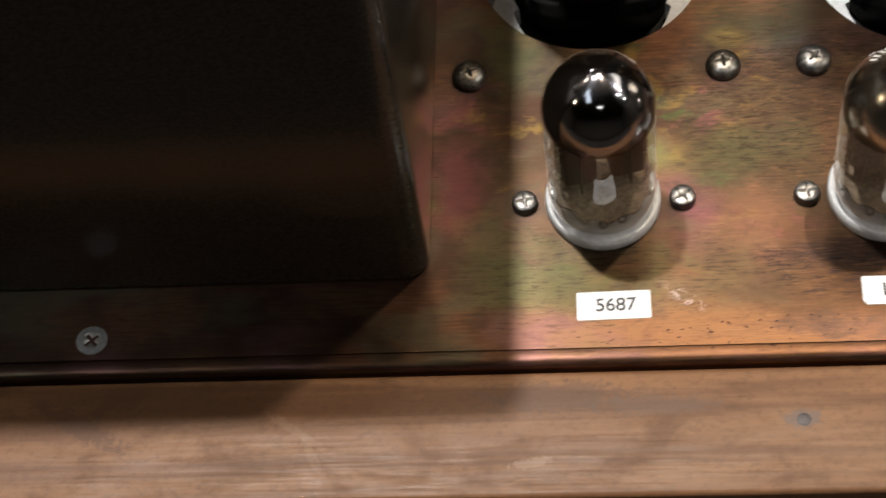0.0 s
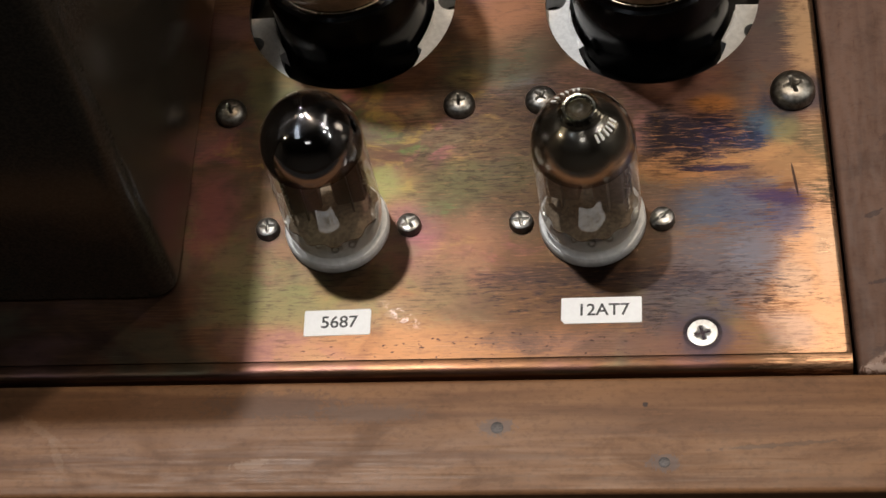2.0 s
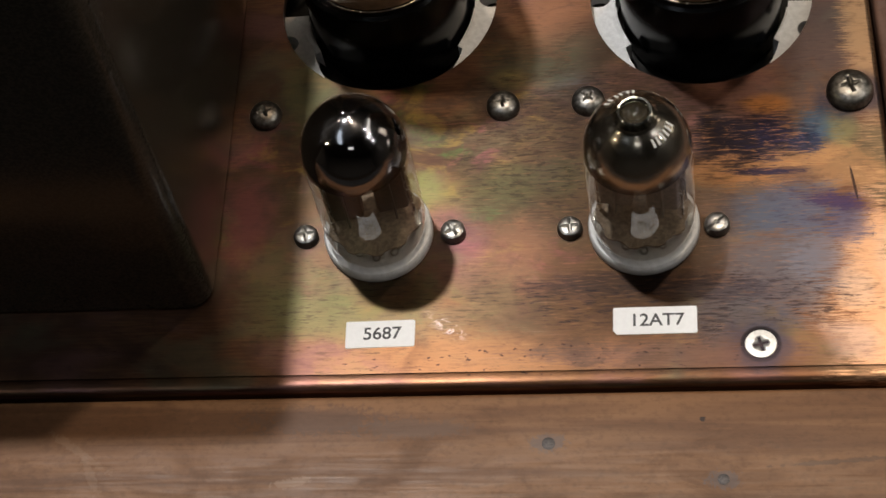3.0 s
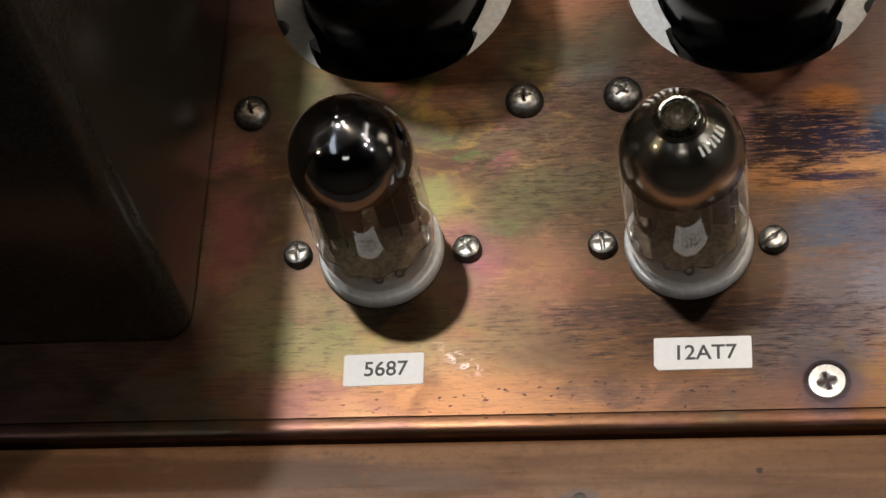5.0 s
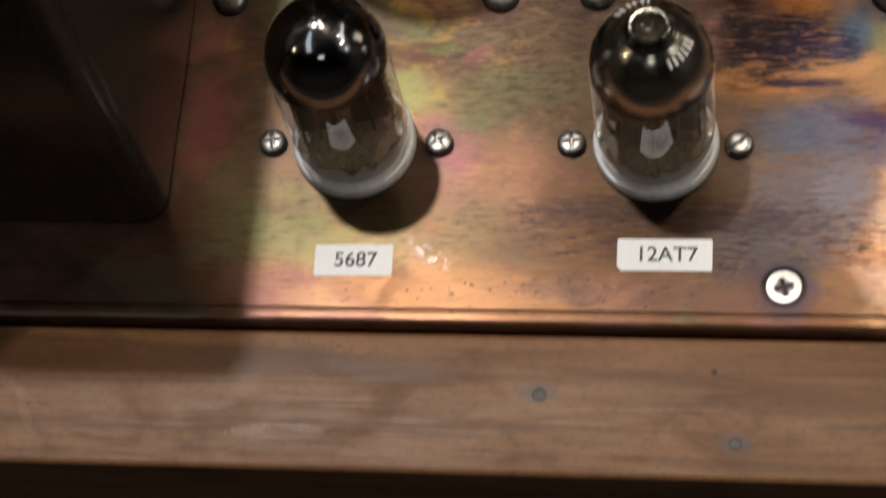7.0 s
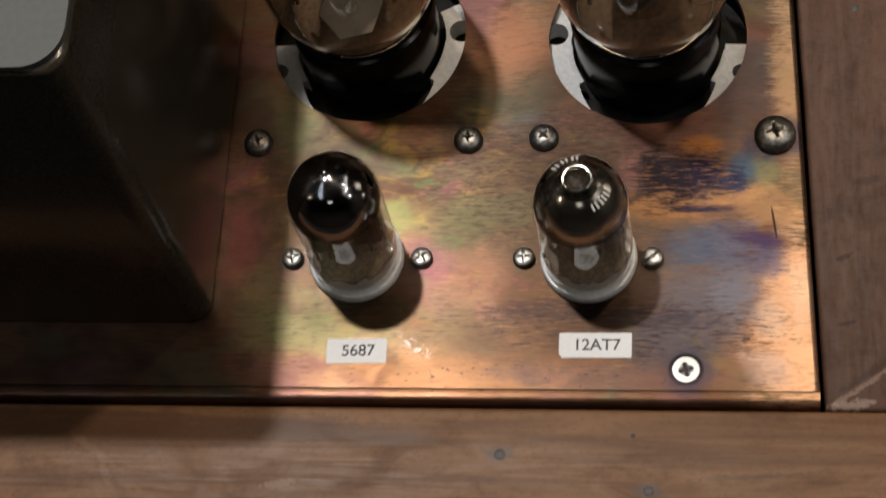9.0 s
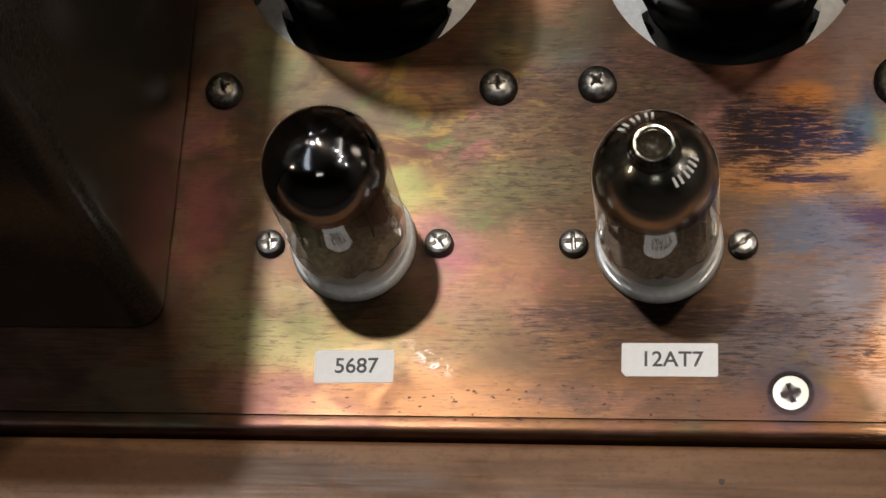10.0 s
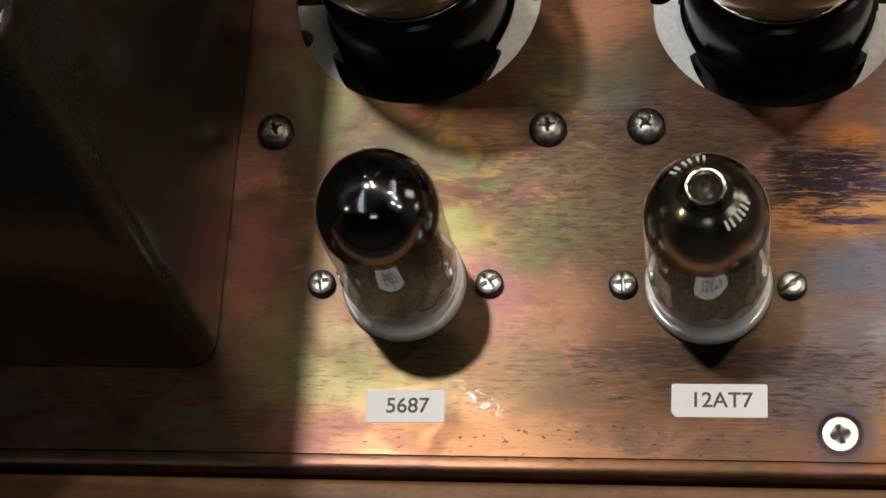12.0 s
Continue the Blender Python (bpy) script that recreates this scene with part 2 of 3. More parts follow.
    patchy = remap(nt, grain(nt, (0.05, 0.10, 1), 4, 0.6, 0.6, offset=(71, 3, 0)), 0.46, 0.60, 0.04, 0.36)
    base = blend(nt, calc(nt, "MULTIPLY", dash, patchy), base, (0.085, 0.05, 0.038))
    mott = remap(nt, grain(nt, (0.22, 0.5, 1), 6, 0.7, 0.4, offset=(13, 33, 0)), 0.50, 0.68, 0.0, 0.28)
    base = blend(nt, mott, base, (0.13, 0.075, 0.05))
    pale = remap(nt, grain(nt, (0.08, 4.2, 1), 4, 0.6, 0.1, offset=(16, 8, 0)), 0.62, 0.74)
    base = blend(nt, calc(nt, "MULTIPLY", pale, 0.22), base, (0.66, 0.44, 0.28))
    speck = remap(nt, grain(nt, (0.55, 1.0, 1), 2, 0.5, offset=(5, 9, 0)), 0.63, 0.70)
    base = blend(nt, calc(nt, "MULTIPLY", calc(nt, "MULTIPLY", speck, blob(nt, -20, -28.5, 45, 4, 0.0)), 0.85), base, (0.06, 0.035, 0.03))
    rub = remap(nt, grain(nt, (0.35, 0.6, 1), 6, 0.75, 1.5, offset=(2, 4, 0)), 0.48, 0.60)
    base = blend(nt, calc(nt, "MULTIPLY", calc(nt, "MULTIPLY", rub, blob(nt, -38.0, -20.6, 5.5, 1.9, soft, -38, 1.1, 0.2)), 0.65), base, (0.80, 0.62, 0.48))
    deep = nd(nt, "ShaderNodeGamma", Gamma=1.32)
    nt.links.new(base, deep.inputs["Color"])
    base = blend(nt, 1.0, deep.outputs[0], (0.60, 0.69, 1.0), "MULTIPLY")
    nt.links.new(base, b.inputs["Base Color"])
    b.inputs["Metallic"].default_value = 0.9
    nt.links.new(remap(nt, calc(nt, "ADD", calc(nt, "MULTIPLY", cloud2, 0.6), calc(nt, "MULTIPLY", fine, 0.4)), 0.3, 0.7, 0.27, 0.39), b.inputs["Roughness"])
    # brushed from side to side: the gloss spreads across the grain
    b.inputs["Anisotropic"].default_value = 0.68
    across = nd(nt, "ShaderNodeCombineXYZ", X=0.0, Y=1.0, Z=0.0)
    nt.links.new(across.outputs[0], b.inputs["Tangent"])
    bump(nt, b, calc(nt, "ADD", fine, calc(nt, "MULTIPLY", streak, 0.6)), 0.10, 0.08 * MM)
    return m


def wood_material(name, light, dark, along, scuffs=()):
    m, nt, b = mat(name)
    s = (0.010, 0.20, 0.20) if along == "x" else (0.20, 0.010, 0.20)
    f = (0.06, 1.6, 1.6) if along == "x" else (0.9, 0.22, 0.9)
    rings = grain(nt, s, 3, 0.5, 0.9)
    pores = grain(nt, f, 4, 0.65)
    blot = grain(nt, (0.06, 0.10, 0.10), 5, 0.65, 0.5, offset=(9, 2, 0))
    mottle = grain(nt, (0.6, 0.9, 0.9), 4, 0.65, offset=(1, 12, 0))
    base = blend(nt, remap(nt, rings, 0.34, 0.66), dark, light)
    base = blend(nt, remap(nt, pores, 0.56, 0.76, 0.0, 0.35), base, tuple(c * 0.4 for c in dark))
    base = blend(nt, remap(nt, mottle, 0.45, 0.7, 0.0, 0.30), base, tuple(c * 0.5 for c in dark))
    base = blend(nt, remap(nt, blot, 0.50, 0.70, 0.0, 0.55), base, tuple(c * 0.62 for c in dark))
    worn = remap(nt, grain(nt, (0.09, 0.30, 0.3), 5, 0.7, 1.2, offset=(31, 7, 0)), 0.58, 0.72, 0.0, 0.22)
    base = blend(nt, worn, base, tuple(min(1, c * 1.4) for c in light))
    rag = calc(nt, "MULTIPLY", calc(nt, "SUBTRACT", grain(nt, (0.5, 0.5, 0.5), 5, 0.75, 1.0), 0.5), 3.0)
    for cx, cy, rx, ry, turn, amount, colour in scuffs:
        base = blend(nt, calc(nt, "MULTIPLY", blob(nt, cx, cy, rx, ry, rag, turn), amount), base, colour)
    nt.links.new(base, b.inputs["Base Color"])
    nt.links.new(remap(nt, calc(nt, "ADD", calc(nt, "MULTIPLY", pores, 0.5), calc(nt, "MULTIPLY", blot, 0.5)), 0.35, 0.65, 0.38, 0.60) if along == "x" else remap(nt, pores, 0.35, 0.65, 0.52, 0.70), b.inputs["Roughness"])
    b.inputs["Specular IOR Level"].default_value = 0.35 if along == "x" else 0.2
    bump(nt, b, calc(nt, "ADD", pores, mottle), 0.22, 0.10 * MM)
    return m


def glass_material(name, tint, haze, clear_z, rough=0.01, veil_colour=(0.75, 0.72, 0.68)):
    """Thin clear glass: straight through, with the gloss of its two faces. A diffuse veil below clear_z lightens the
    dim inside; on smoky glass it is brown.
    """
    m, nt, b = mat(name)
    nt.nodes.remove(b)
    out = nt.nodes["Material Output"]
    tr = nd(nt, "ShaderNodeBsdfTransparent", Color=(*tint, 1))
    gl = nd(nt, "ShaderNodeBsdfGlossy", Color=(1, 1, 1, 1), Roughness=rough)
    lw = nd(nt, "ShaderNodeLayerWeight", Blend=0.5)
    gloss = calc(nt, "ADD", calc(nt, "MULTIPLY", calc(nt, "POWER", lw.outputs["Facing"], 4.0), 0.90), 0.085)
    mx = nt.nodes.new("ShaderNodeMixShader")
    nt.links.new(gloss, mx.inputs[0])
    nt.links.new(tr.outputs[0], mx.inputs[1])
    nt.links.new(gl.outputs[0], mx.inputs[2])
    hz = nd(nt, "ShaderNodeBsdfDiffuse", Color=(*veil_colour, 1))
    veil_mix = nt.nodes.new("ShaderNodeMixShader")
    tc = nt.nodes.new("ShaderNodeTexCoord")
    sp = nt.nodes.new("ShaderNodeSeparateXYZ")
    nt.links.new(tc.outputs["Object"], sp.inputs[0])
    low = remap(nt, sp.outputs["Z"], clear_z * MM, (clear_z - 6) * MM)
    # veil stands in for reflected light on the lower part of the glass
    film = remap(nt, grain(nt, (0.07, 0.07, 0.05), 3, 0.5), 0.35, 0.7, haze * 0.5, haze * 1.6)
    nt.links.new(calc(nt, "MULTIPLY", film, low), veil_mix.inputs[0])
    nt.links.new(mx.outputs[0], veil_mix.inputs[1])
    nt.links.new(hz.outputs[0], veil_mix.inputs[2])
    nt.links.new(veil_mix.outputs[0], out.inputs[0])
    return m


def getter_material(name, edge_z, colour, brown, rough):
    """Mirror-like getter film that thins to a brown haze at its lower rim."""
    m, nt, b = mat(name)
    out = nt.nodes["Material Output"]
    tc = nt.nodes.new("ShaderNodeTexCoord")
    sp = nt.nodes.new("ShaderNodeSeparateXYZ")
    nt.links.new(tc.outputs["Object"], sp.inputs[0])
    wob = calc(nt, "MULTIPLY", grain(nt, (0.16, 0.16, 0.1), 3), 0.004)
    z = calc(nt, "ADD", sp.outputs["Z"], wob)
    e = edge_z * MM
    nt.links.new(blend(nt, remap(nt, z, e + 2 * MM, e + 5.0 * MM), brown, colour), b.inputs["Base Color"])
    b.inputs["Metallic"].default_value = 1.0
    sheen = grain(nt, (0.11, 0.11, 0.09), 3, 0.55, 0.4, offset=(4, 7, 2))
    nt.links.new(remap(nt, sheen, 0.42, 0.62, rough, rough + 0.07), b.inputs["Roughness"])
    tr = nd(nt, "ShaderNodeBsdfTransparent", Color=(1, 1, 1, 1))
    mx = nt.nodes.new("ShaderNodeMixShader")
    nt.links.new(remap(nt, z, e - 1.0 * MM, e + 4.5 * MM), mx.inputs[0])
    nt.links.new(tr.outputs[0], mx.inputs[1])
    nt.links.new(b.outputs[0], mx.inputs[2])
    nt.links.new(mx.outputs[0], out.inputs[0])
    return m


def trafo_material():
    m, nt, b = mat("black_hammered_enamel")
    b.inputs["Specular IOR Level"].default_value = 0.28
    g = grain(nt, (1.5, 1.5, 1.5), 4, 0.65)
    nt.links.new(blend(nt, remap(nt, g, 0.35, 0.65), (0.026, 0.021, 0.016), (0.046, 0.038, 0.029)), b.inputs["Base Color"])
    nt.links.new(remap(nt, g, 0.3, 0.7, 0.16, 0.23), b.inputs["Roughness"])
    bump(nt, b, grain(nt, (1.6, 1.6, 0.7), 3, 0.6), 0.25, 0.06 * MM)
    return m


COPPER = copper_material()
WOOD_FRONT = wood_material("worn_varnished_wood", (0.240, 0.120, 0.057), (0.150, 0.070, 0.033), "x", (
    (-108, -46, 7, 0.9, -35, 0.2, (0.33, 0.22, 0.15)), (-105, -51, 5, 1.0, -65, 0.2, (0.33, 0.22, 0.15)), (-148, -44, 10, 2.2, -30, 0.6, (0.10, 0.05, 0.03)),
    (-62, -40, 14, 3.2, 0, 0.5, (0.10, 0.06, 0.045)), (-44, -42, 12, 2.2, 0, 0.5, (0.12, 0.075, 0.055)), (-66, -53, 4, 1.0, 10, 0.4, (0.33, 0.22, 0.15)),
    (-17.8, -45.6, 3.4, 1.9, 0, 0.6, (0.12, 0.10, 0.10)), (14.3, -53.3, 3.2, 1.9, 0, 0.6, (0.12, 0.10, 0.10)), (10.8, -41, 0.6, 0.5, 0, 0.9, (0.03, 0.02, 0.02)), (35, -50, 12, 0.5, 4, 0.6, (0.10, 0.06, 0.04))))
WOOD_SIDE = wood_material("dark_varnished_wood", (0.140, 0.076, 0.052), (0.106, 0.056, 0.038), "y", (
    (58, -30, 9, 0.8, 35, 0.6, (0.34, 0.23, 0.18)), (60, -27, 8, 1.2, 38, 0.7, (0.07, 0.04, 0.03)), (57, -33.5, 5, 1.2, 5, 0.6, (0.40, 0.30, 0.25)), (62, 20, 4, 1.2, 20, 0.6, (0.06, 0.035, 0.03)), (56.4, 1.2, 2.4, 0.6, 25, 0.75, (0.05, 0.03, 0.025)), (56.8, -14.5, 2.8, 0.5, 15, 0.75, (0.05, 0.03, 0.025)), (60, -6, 5, 1.5, 70, 0.4, (0.08, 0.045, 0.03))))
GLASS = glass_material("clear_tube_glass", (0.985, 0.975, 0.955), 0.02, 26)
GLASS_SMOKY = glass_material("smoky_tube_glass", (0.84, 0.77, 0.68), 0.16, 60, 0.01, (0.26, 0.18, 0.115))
GETTER_A = getter_material("dark_getter_film", 26.6, (0.34, 0.34, 0.37), (0.065, 0.032, 0.012), 0.08)
GETTER_B = getter_material("silver_getter_film", 24.8, (0.62, 0.59, 0.53), (0.075, 0.036, 0.013), 0.19)
CERAMIC = plain("white_ceramic", (0.93, 0.93, 0.93), 0.22, 0, 0.8, 0.08)
BAKELITE = plain("black_bakelite", (0.003, 0.003, 0.0035), 0.20, 0, 0.6, 0.3, 0.0, 0.3)
STEEL = plain("nickel_steel", (0.46, 0.45, 0.43), 0.33, 1.0, 1.2, 0.25, 0.1)
STEEL_DULL = plain("dulled_steel", (0.34, 0.325, 0.30), 0.38, 1.0, 0.9, 0.35, 0.1)
ZINC = plain("bright_zinc", (0.56, 0.55, 0.53), 0.45, 0.9, 1.0, 0.15, 0.1)
ANODE = plain("carbonised_anode", (0.085, 0.052, 0.034), 0.5, 0.4, 1.0, 0.3)
ANODE_GREY = plain("grey_anode", (0.36, 0.30, 0.24), 0.5, 0.2, 1.0, 0.25)
CEMENT = plain("brown_cement", (0.26, 0.17, 0.11), 0.6, 0, 0.8, 0.3, 0.2)
MICA = plain("mica", (0.33, 0.25, 0.17), 0.35, 0, 1.2, 0.3)
SILVER = plain("bright_tube_metal", (0.75, 0.73, 0.68), 0.25, 1.0, 1.0, 0.15)
PALE = plain("pale_tube_metal", (0.80, 0.78, 0.74), 0.5, 0.1, 1.0, 0.1)
PAPER = plain("white_vinyl", (0.86, 0.87, 0.89), 0.45, 0, 0.7, 0.03)
RING = plain("tip_glass", (0.72, 0.68, 0.58), 0.12, 1.0, 1.2, 0.5, 0.5)
SEAL = plain("dark_glass_seal", (0.035, 0.028, 0.018), 0.06, 0, 1.0, 0.3)
INK = plain("black_ink", (0.03, 0.03, 0.035), 0.5, 0, 2.0, 0.2)
WHITE_INK = plain("white_print", (0.72, 0.72, 0.70), 0.6, 0, 2.0, 0.1)
TRAFO = trafo_material()
TRAFO_TOP = plain("pale_grey_paint", (0.105, 0.11, 0.107), 0.55, 0, 0.7, 0.12, 0.1)
DARK = plain("dark_void", (0.012, 0.011, 0.010), 0.8, 0, 0.4, 0.2)
TABLE = plain("black_table_cloth", (0.014, 0.012, 0.011), 0.9, 0, 1.5, 0.3, 0.3)
PLASTER = plain("room_plaster", (0.11, 0.098, 0.086), 0.9, 0, 0.01, 0.12)
FLOORING = plain("brown_floor", (0.08, 0.054, 0.034), 0.6, 0, 0.01, 0.25)
CEILING = plain("ceiling_paint", (0.045, 0.040, 0.035), 0.9, 0, 0.01, 0.1)
RUST = plain("old_nail_head", (0.085, 0.074, 0.072), 0.55, 0.3, 2.0, 0.4, 0.3)


# ---- geometry helpers (all sizes in millimetres) ----
def finish(bm, smooth=True, angle=38):
    for v in bm.verts:
        v.co *= MM
    bmesh.ops.recalc_face_normals(bm, faces=bm.faces)
    for f in bm.faces:
        f.smooth = smooth
    for e in bm.edges:
        if len(e.link_faces) == 2 and e.calc_face_angle(0) > radians(angle):
            e.smooth = False
    return bm


def mesh_of(name, bm, material):
    me = bpy.data.meshes.new(name)
    bm.to_mesh(me)
    bm.free()
    me.materials.append(material)
    return me


def part(name, bm, material, parent=None, label=""):
    ob = new(name, mesh_of(name, finish(bm), material))
    if parent is not None:
        ob.parent = parent
    return tagged(ob, label)


def thing(name, at, label, category, group="", kind=""):
    ob = new(name)
    ob.empty_display_size = 0.005
    ob.location = Vector(at) * MM
    return tagged(ob, label, category, group, kind)


def lathe(profile, n=48, bm=None, at=(0, 0, 0)):
    """A body of revolution about z from (radius, height) pairs; radius 0 closes it."""
    bm = bm or bmesh.new()
    rings = []
    for r, z in profile:
        if r <= 1e-6:
            rings.append([bm.verts.new((at[0], at[1], at[2] + z))])
        else:
            rings.append([bm.verts.new((at[0] + r * math.cos(2 * math.pi * k / n), at[1] + r * math.sin(2 * math.pi * k / n), at[2] + z)) for k in range(n)])
    for a, b in zip(rings, rings[1:]):
        for k in range(n):
            j = (k + 1) % n
            if len(a) == 1 and len(b) == 1:
                continue
            if len(a) == 1:
                bm.faces.new((a[0], b[j], b[k]))
            elif len(b) == 1:
                bm.faces.new((a[k], a[j], b[0]))
            else:
                bm.faces.new((a[k], a[j], b[j], b[k]))
    return bm


def block(x0, x1, y0, y1, z0, z1, bevel=0.0, segments=3, bm=None):
    own = bmesh.new()
    bmesh.ops.create_cube(own, size=1.0)
    for v in own.verts:
        v.co = Vector(((x0 + x1) / 2 + v.co.x * (x1 - x0), (y0 + y1) / 2 + v.co.y * (y1 - y0), (z0 + z1) / 2 + v.co.z * (z1 - z0)))
    if bevel:
        bmesh.ops.bevel(own, geom=own.edges[:], offset=bevel, segments=segments, profile=0.5, affect="EDGES")
    return own


def rounded(x0, x1, y0, y1, r, n=6):
    """Corner points of a rounded rectangle, counter-clockwise."""
    pts = []
    for cx, cy, a0 in ((x1 - r, y0 + r, -90), (x1 - r, y1 - r, 0), (x0 + r, y1 - r, 90), (x0 + r, y0 + r, 180)):
        for k in range(n + 1):
            a = radians(a0 + 90 * k / n)
            pts.append((cx + r * math.cos(a), cy + r * math.sin(a)))
    return pts


def prism(pts, z0, z1, bm=None):
    bm = bm or bmesh.new()
    lo = [bm.verts.new((x, y, z0)) for x, y in pts]
    hi = [bm.verts.new((x, y, z1)) for x, y in pts]
    n = len(pts)
    for k in range(n):
        j = (k + 1) % n
        bm.faces.new((lo[k], lo[j], hi[j], hi[k]))
    bm.faces.new(hi)
    bm.faces.new(lo[::-1])
    return bm


def sheet(outline, holes, z0, z1):
    """A flat plate with through holes: outline and holes are closed rings of points."""
    bm = bmesh.new()
    edges = []
    for ring in (outline, *holes):
        vs = [bm.verts.new((x, y, z1)) for x, y in ring]
        edges += [bm.edges.new((vs[k], vs[(k + 1) % len(vs)])) for k in range(len(vs))]
    bmesh.ops.triangle_fill(bm, use_beauty=True, edges=edges)
    top = bm.faces[:]
    ret = bmesh.ops.extrude_face_region(bm, geom=top)
    for g in ret["geom"]:
        if isinstance(g, bmesh.types.BMVert):
            g.co.z = z0
    return bm


def circle(cx, cy, r, n=64):
    return [(cx + r * math.cos(2 * math.pi * k / n), cy + r * math.sin(2 * math.pi * k / n)) for k in range(n)]


def carve(body, cutter, name, material):
    """The mesh of body with cutter taken away, both given in millimetres."""
    a = new("carve_body", mesh_of("carve_body", finish(body), material))
    b = new("carve_tool", mesh_of("carve_tool", finish(cutter), material))
    mod = a.modifiers.new("cut", "BOOLEAN")
    mod.operation, mod.object, mod.solver = "DIFFERENCE", b, "EXACT"
    mod.use_self = True
    me = bpy.data.meshes.new_from_object(a.evaluated_get(bpy.context.evaluated_depsgraph_get()))
    me.name = name
    for ob in (a, b):
        bpy.data.objects.remove(ob)
    return me


def cross_cutter(size, width, z0, z1, slot=False):
    bm = bmesh.new()
    for turn in ((0,) if slot else (0, 90)):
        ret = bmesh.ops.create_cube(bm, size=1.0)
        for v in ret["verts"]:
            low = v.co.z < 0
            k = 0.62 if low and not slot else 1.0
            v.co = Vector((v.co.x * size * k, v.co.y * width * (0.25 if low and not slot else 1.0), z0 if low else z1))
        bmesh.ops.rotate(bm, verts=ret["verts"], matrix=Matrix.Rotation(radians(turn), 3, "Z"))
    if not slot:
        ret = bmesh.ops.create_cone(bm, segments=10, radius1=width * 0.3, radius2=width * 0.46, depth=z1 - z0, cap_ends=True)
        for v in ret["verts"]:
            v.co.z += (z0 + z1) / 2
    return bm


# ---- screws ----
def screw_mesh(name, radius, height, material, slot=False, recess=1.0, flat=0.0):
    k = flat  # 0: a round dome; 1: a flat top with a rounded rim
    body = lathe([(0, -3), (1.0, -3), (1.0, 0.02), (radius * 0.97, 0.02), (radius, height * 0.18), (radius * 0.97, height * (0.42 + 0.15 * k)),
                  (radius * 0.88, height * (0.66 + 0.20 * k)), (radius * 0.72, height * (0.82 + 0.14 * k)), (radius * 0.5, height * (0.94 + 0.06 * k)), (radius * 0.3, height * (0.985 + 0.015 * k)), (0, height)], 32)
    tool = cross_cutter(radius * (2.6 if slot else 1.25 * recess), radius * (0.26 if slot else 0.28 * recess), height * (0.45 if slot else 0.12), height + 1, slot)
    return carve(body, tool, name, material)


def countersunk_mesh(name, radius, material):
    body = lathe([(0, -3), (1.2, -3), (1.2, -1.6), (radius * 0.96, -0.15), (radius, 0.02), (radius * 0.97, 0.22), (radius * 0.6, 0.30), (0, 0.30)], 36)
    return carve(body, cross_cutter(radius * 1.22, radius * 0.30, -1.3, 1), name, material)


def screw(name, me, at, turn, label, group):
    ob = new(name, me)
    ob.matrix_basis = pose(at[0] * MM, at[1] * MM, at[2] * MM, 0, 0, turn)
    return tagged(ob, label, "screw", group)


# ---- the amplifier case ----
PLATE_L, PLATE_R, PLATE_F, PLATE_B = -300.0, 50.6, -30.9, 190.0
WOOD_TOP, CASE_LOW = -1.2, -95.0
HOLE_A, HOLE_B, HOLE_R = (-53.6, 58.3), (12.2, 57.0), 23.0
SLANT = -0.047  # the plate's side edge leans inwards towards the back
VALVE_A, VALVE_B = (-52.2, 0.0), (0.2, 0.0)


def wooden_case():
    case = thing("wooden_case", (0, 0, CASE_LOW), "worn brown varnished wooden case with old nail heads", "amplifier case")
    dz = -CASE_LOW

    rails = {}

    def rail(name, x0, x1, y0, y1, material, label=""):
        return part(name, block(x0, x1, y0, y1, 0, dz + WOOD_TOP, 1.0, 3), material, case, label)

    rails["front"] = rail("front_rail", -327, 77, -59.6, -34.9, WOOD_FRONT, "front rail with scuffs and sunk nails")
    inner = [(51.6, -34.7), (77, -34.7), (77, 220), (51.6 + SLANT * 254.7, 220)]
    bm = prism(inner, 0, dz + WOOD_TOP)
    bmesh.ops.bevel(bm, geom=bm.edges[:], offset=1.0, segments=3, profile=0.5, affect="EDGES")
    rails["side"] = part("side_rail", bm, WOOD_SIDE, case, "dark reddish side rail")
    rail("side_rail", -327, -301.4, -34.7, 220, WOOD_SIDE)
    rail("back_rail", -301.2, 39.8, 194, 220, WOOD_FRONT)
    part("bottom_board", block(-301, 41, -34.5, 193.5, 0, 8, 0.5, 1), DARK, case)
    for x, y, r, where in ((-17.8, -45.6, 1.25, "front"), (14.3, -53.3, 1.1, "front"), (60.0, 64.5, 0.9, "side")):
        part("nail", lathe([(0, -4), (r * 0.6, -4), (r, -0.2), (r, 0.06), (r * 0.7, 0.16), (0, 0.18)], 16, at=(x, y, dz + WOOD_TOP)), RUST, rails[where], "dark sunk nail head")
    return case


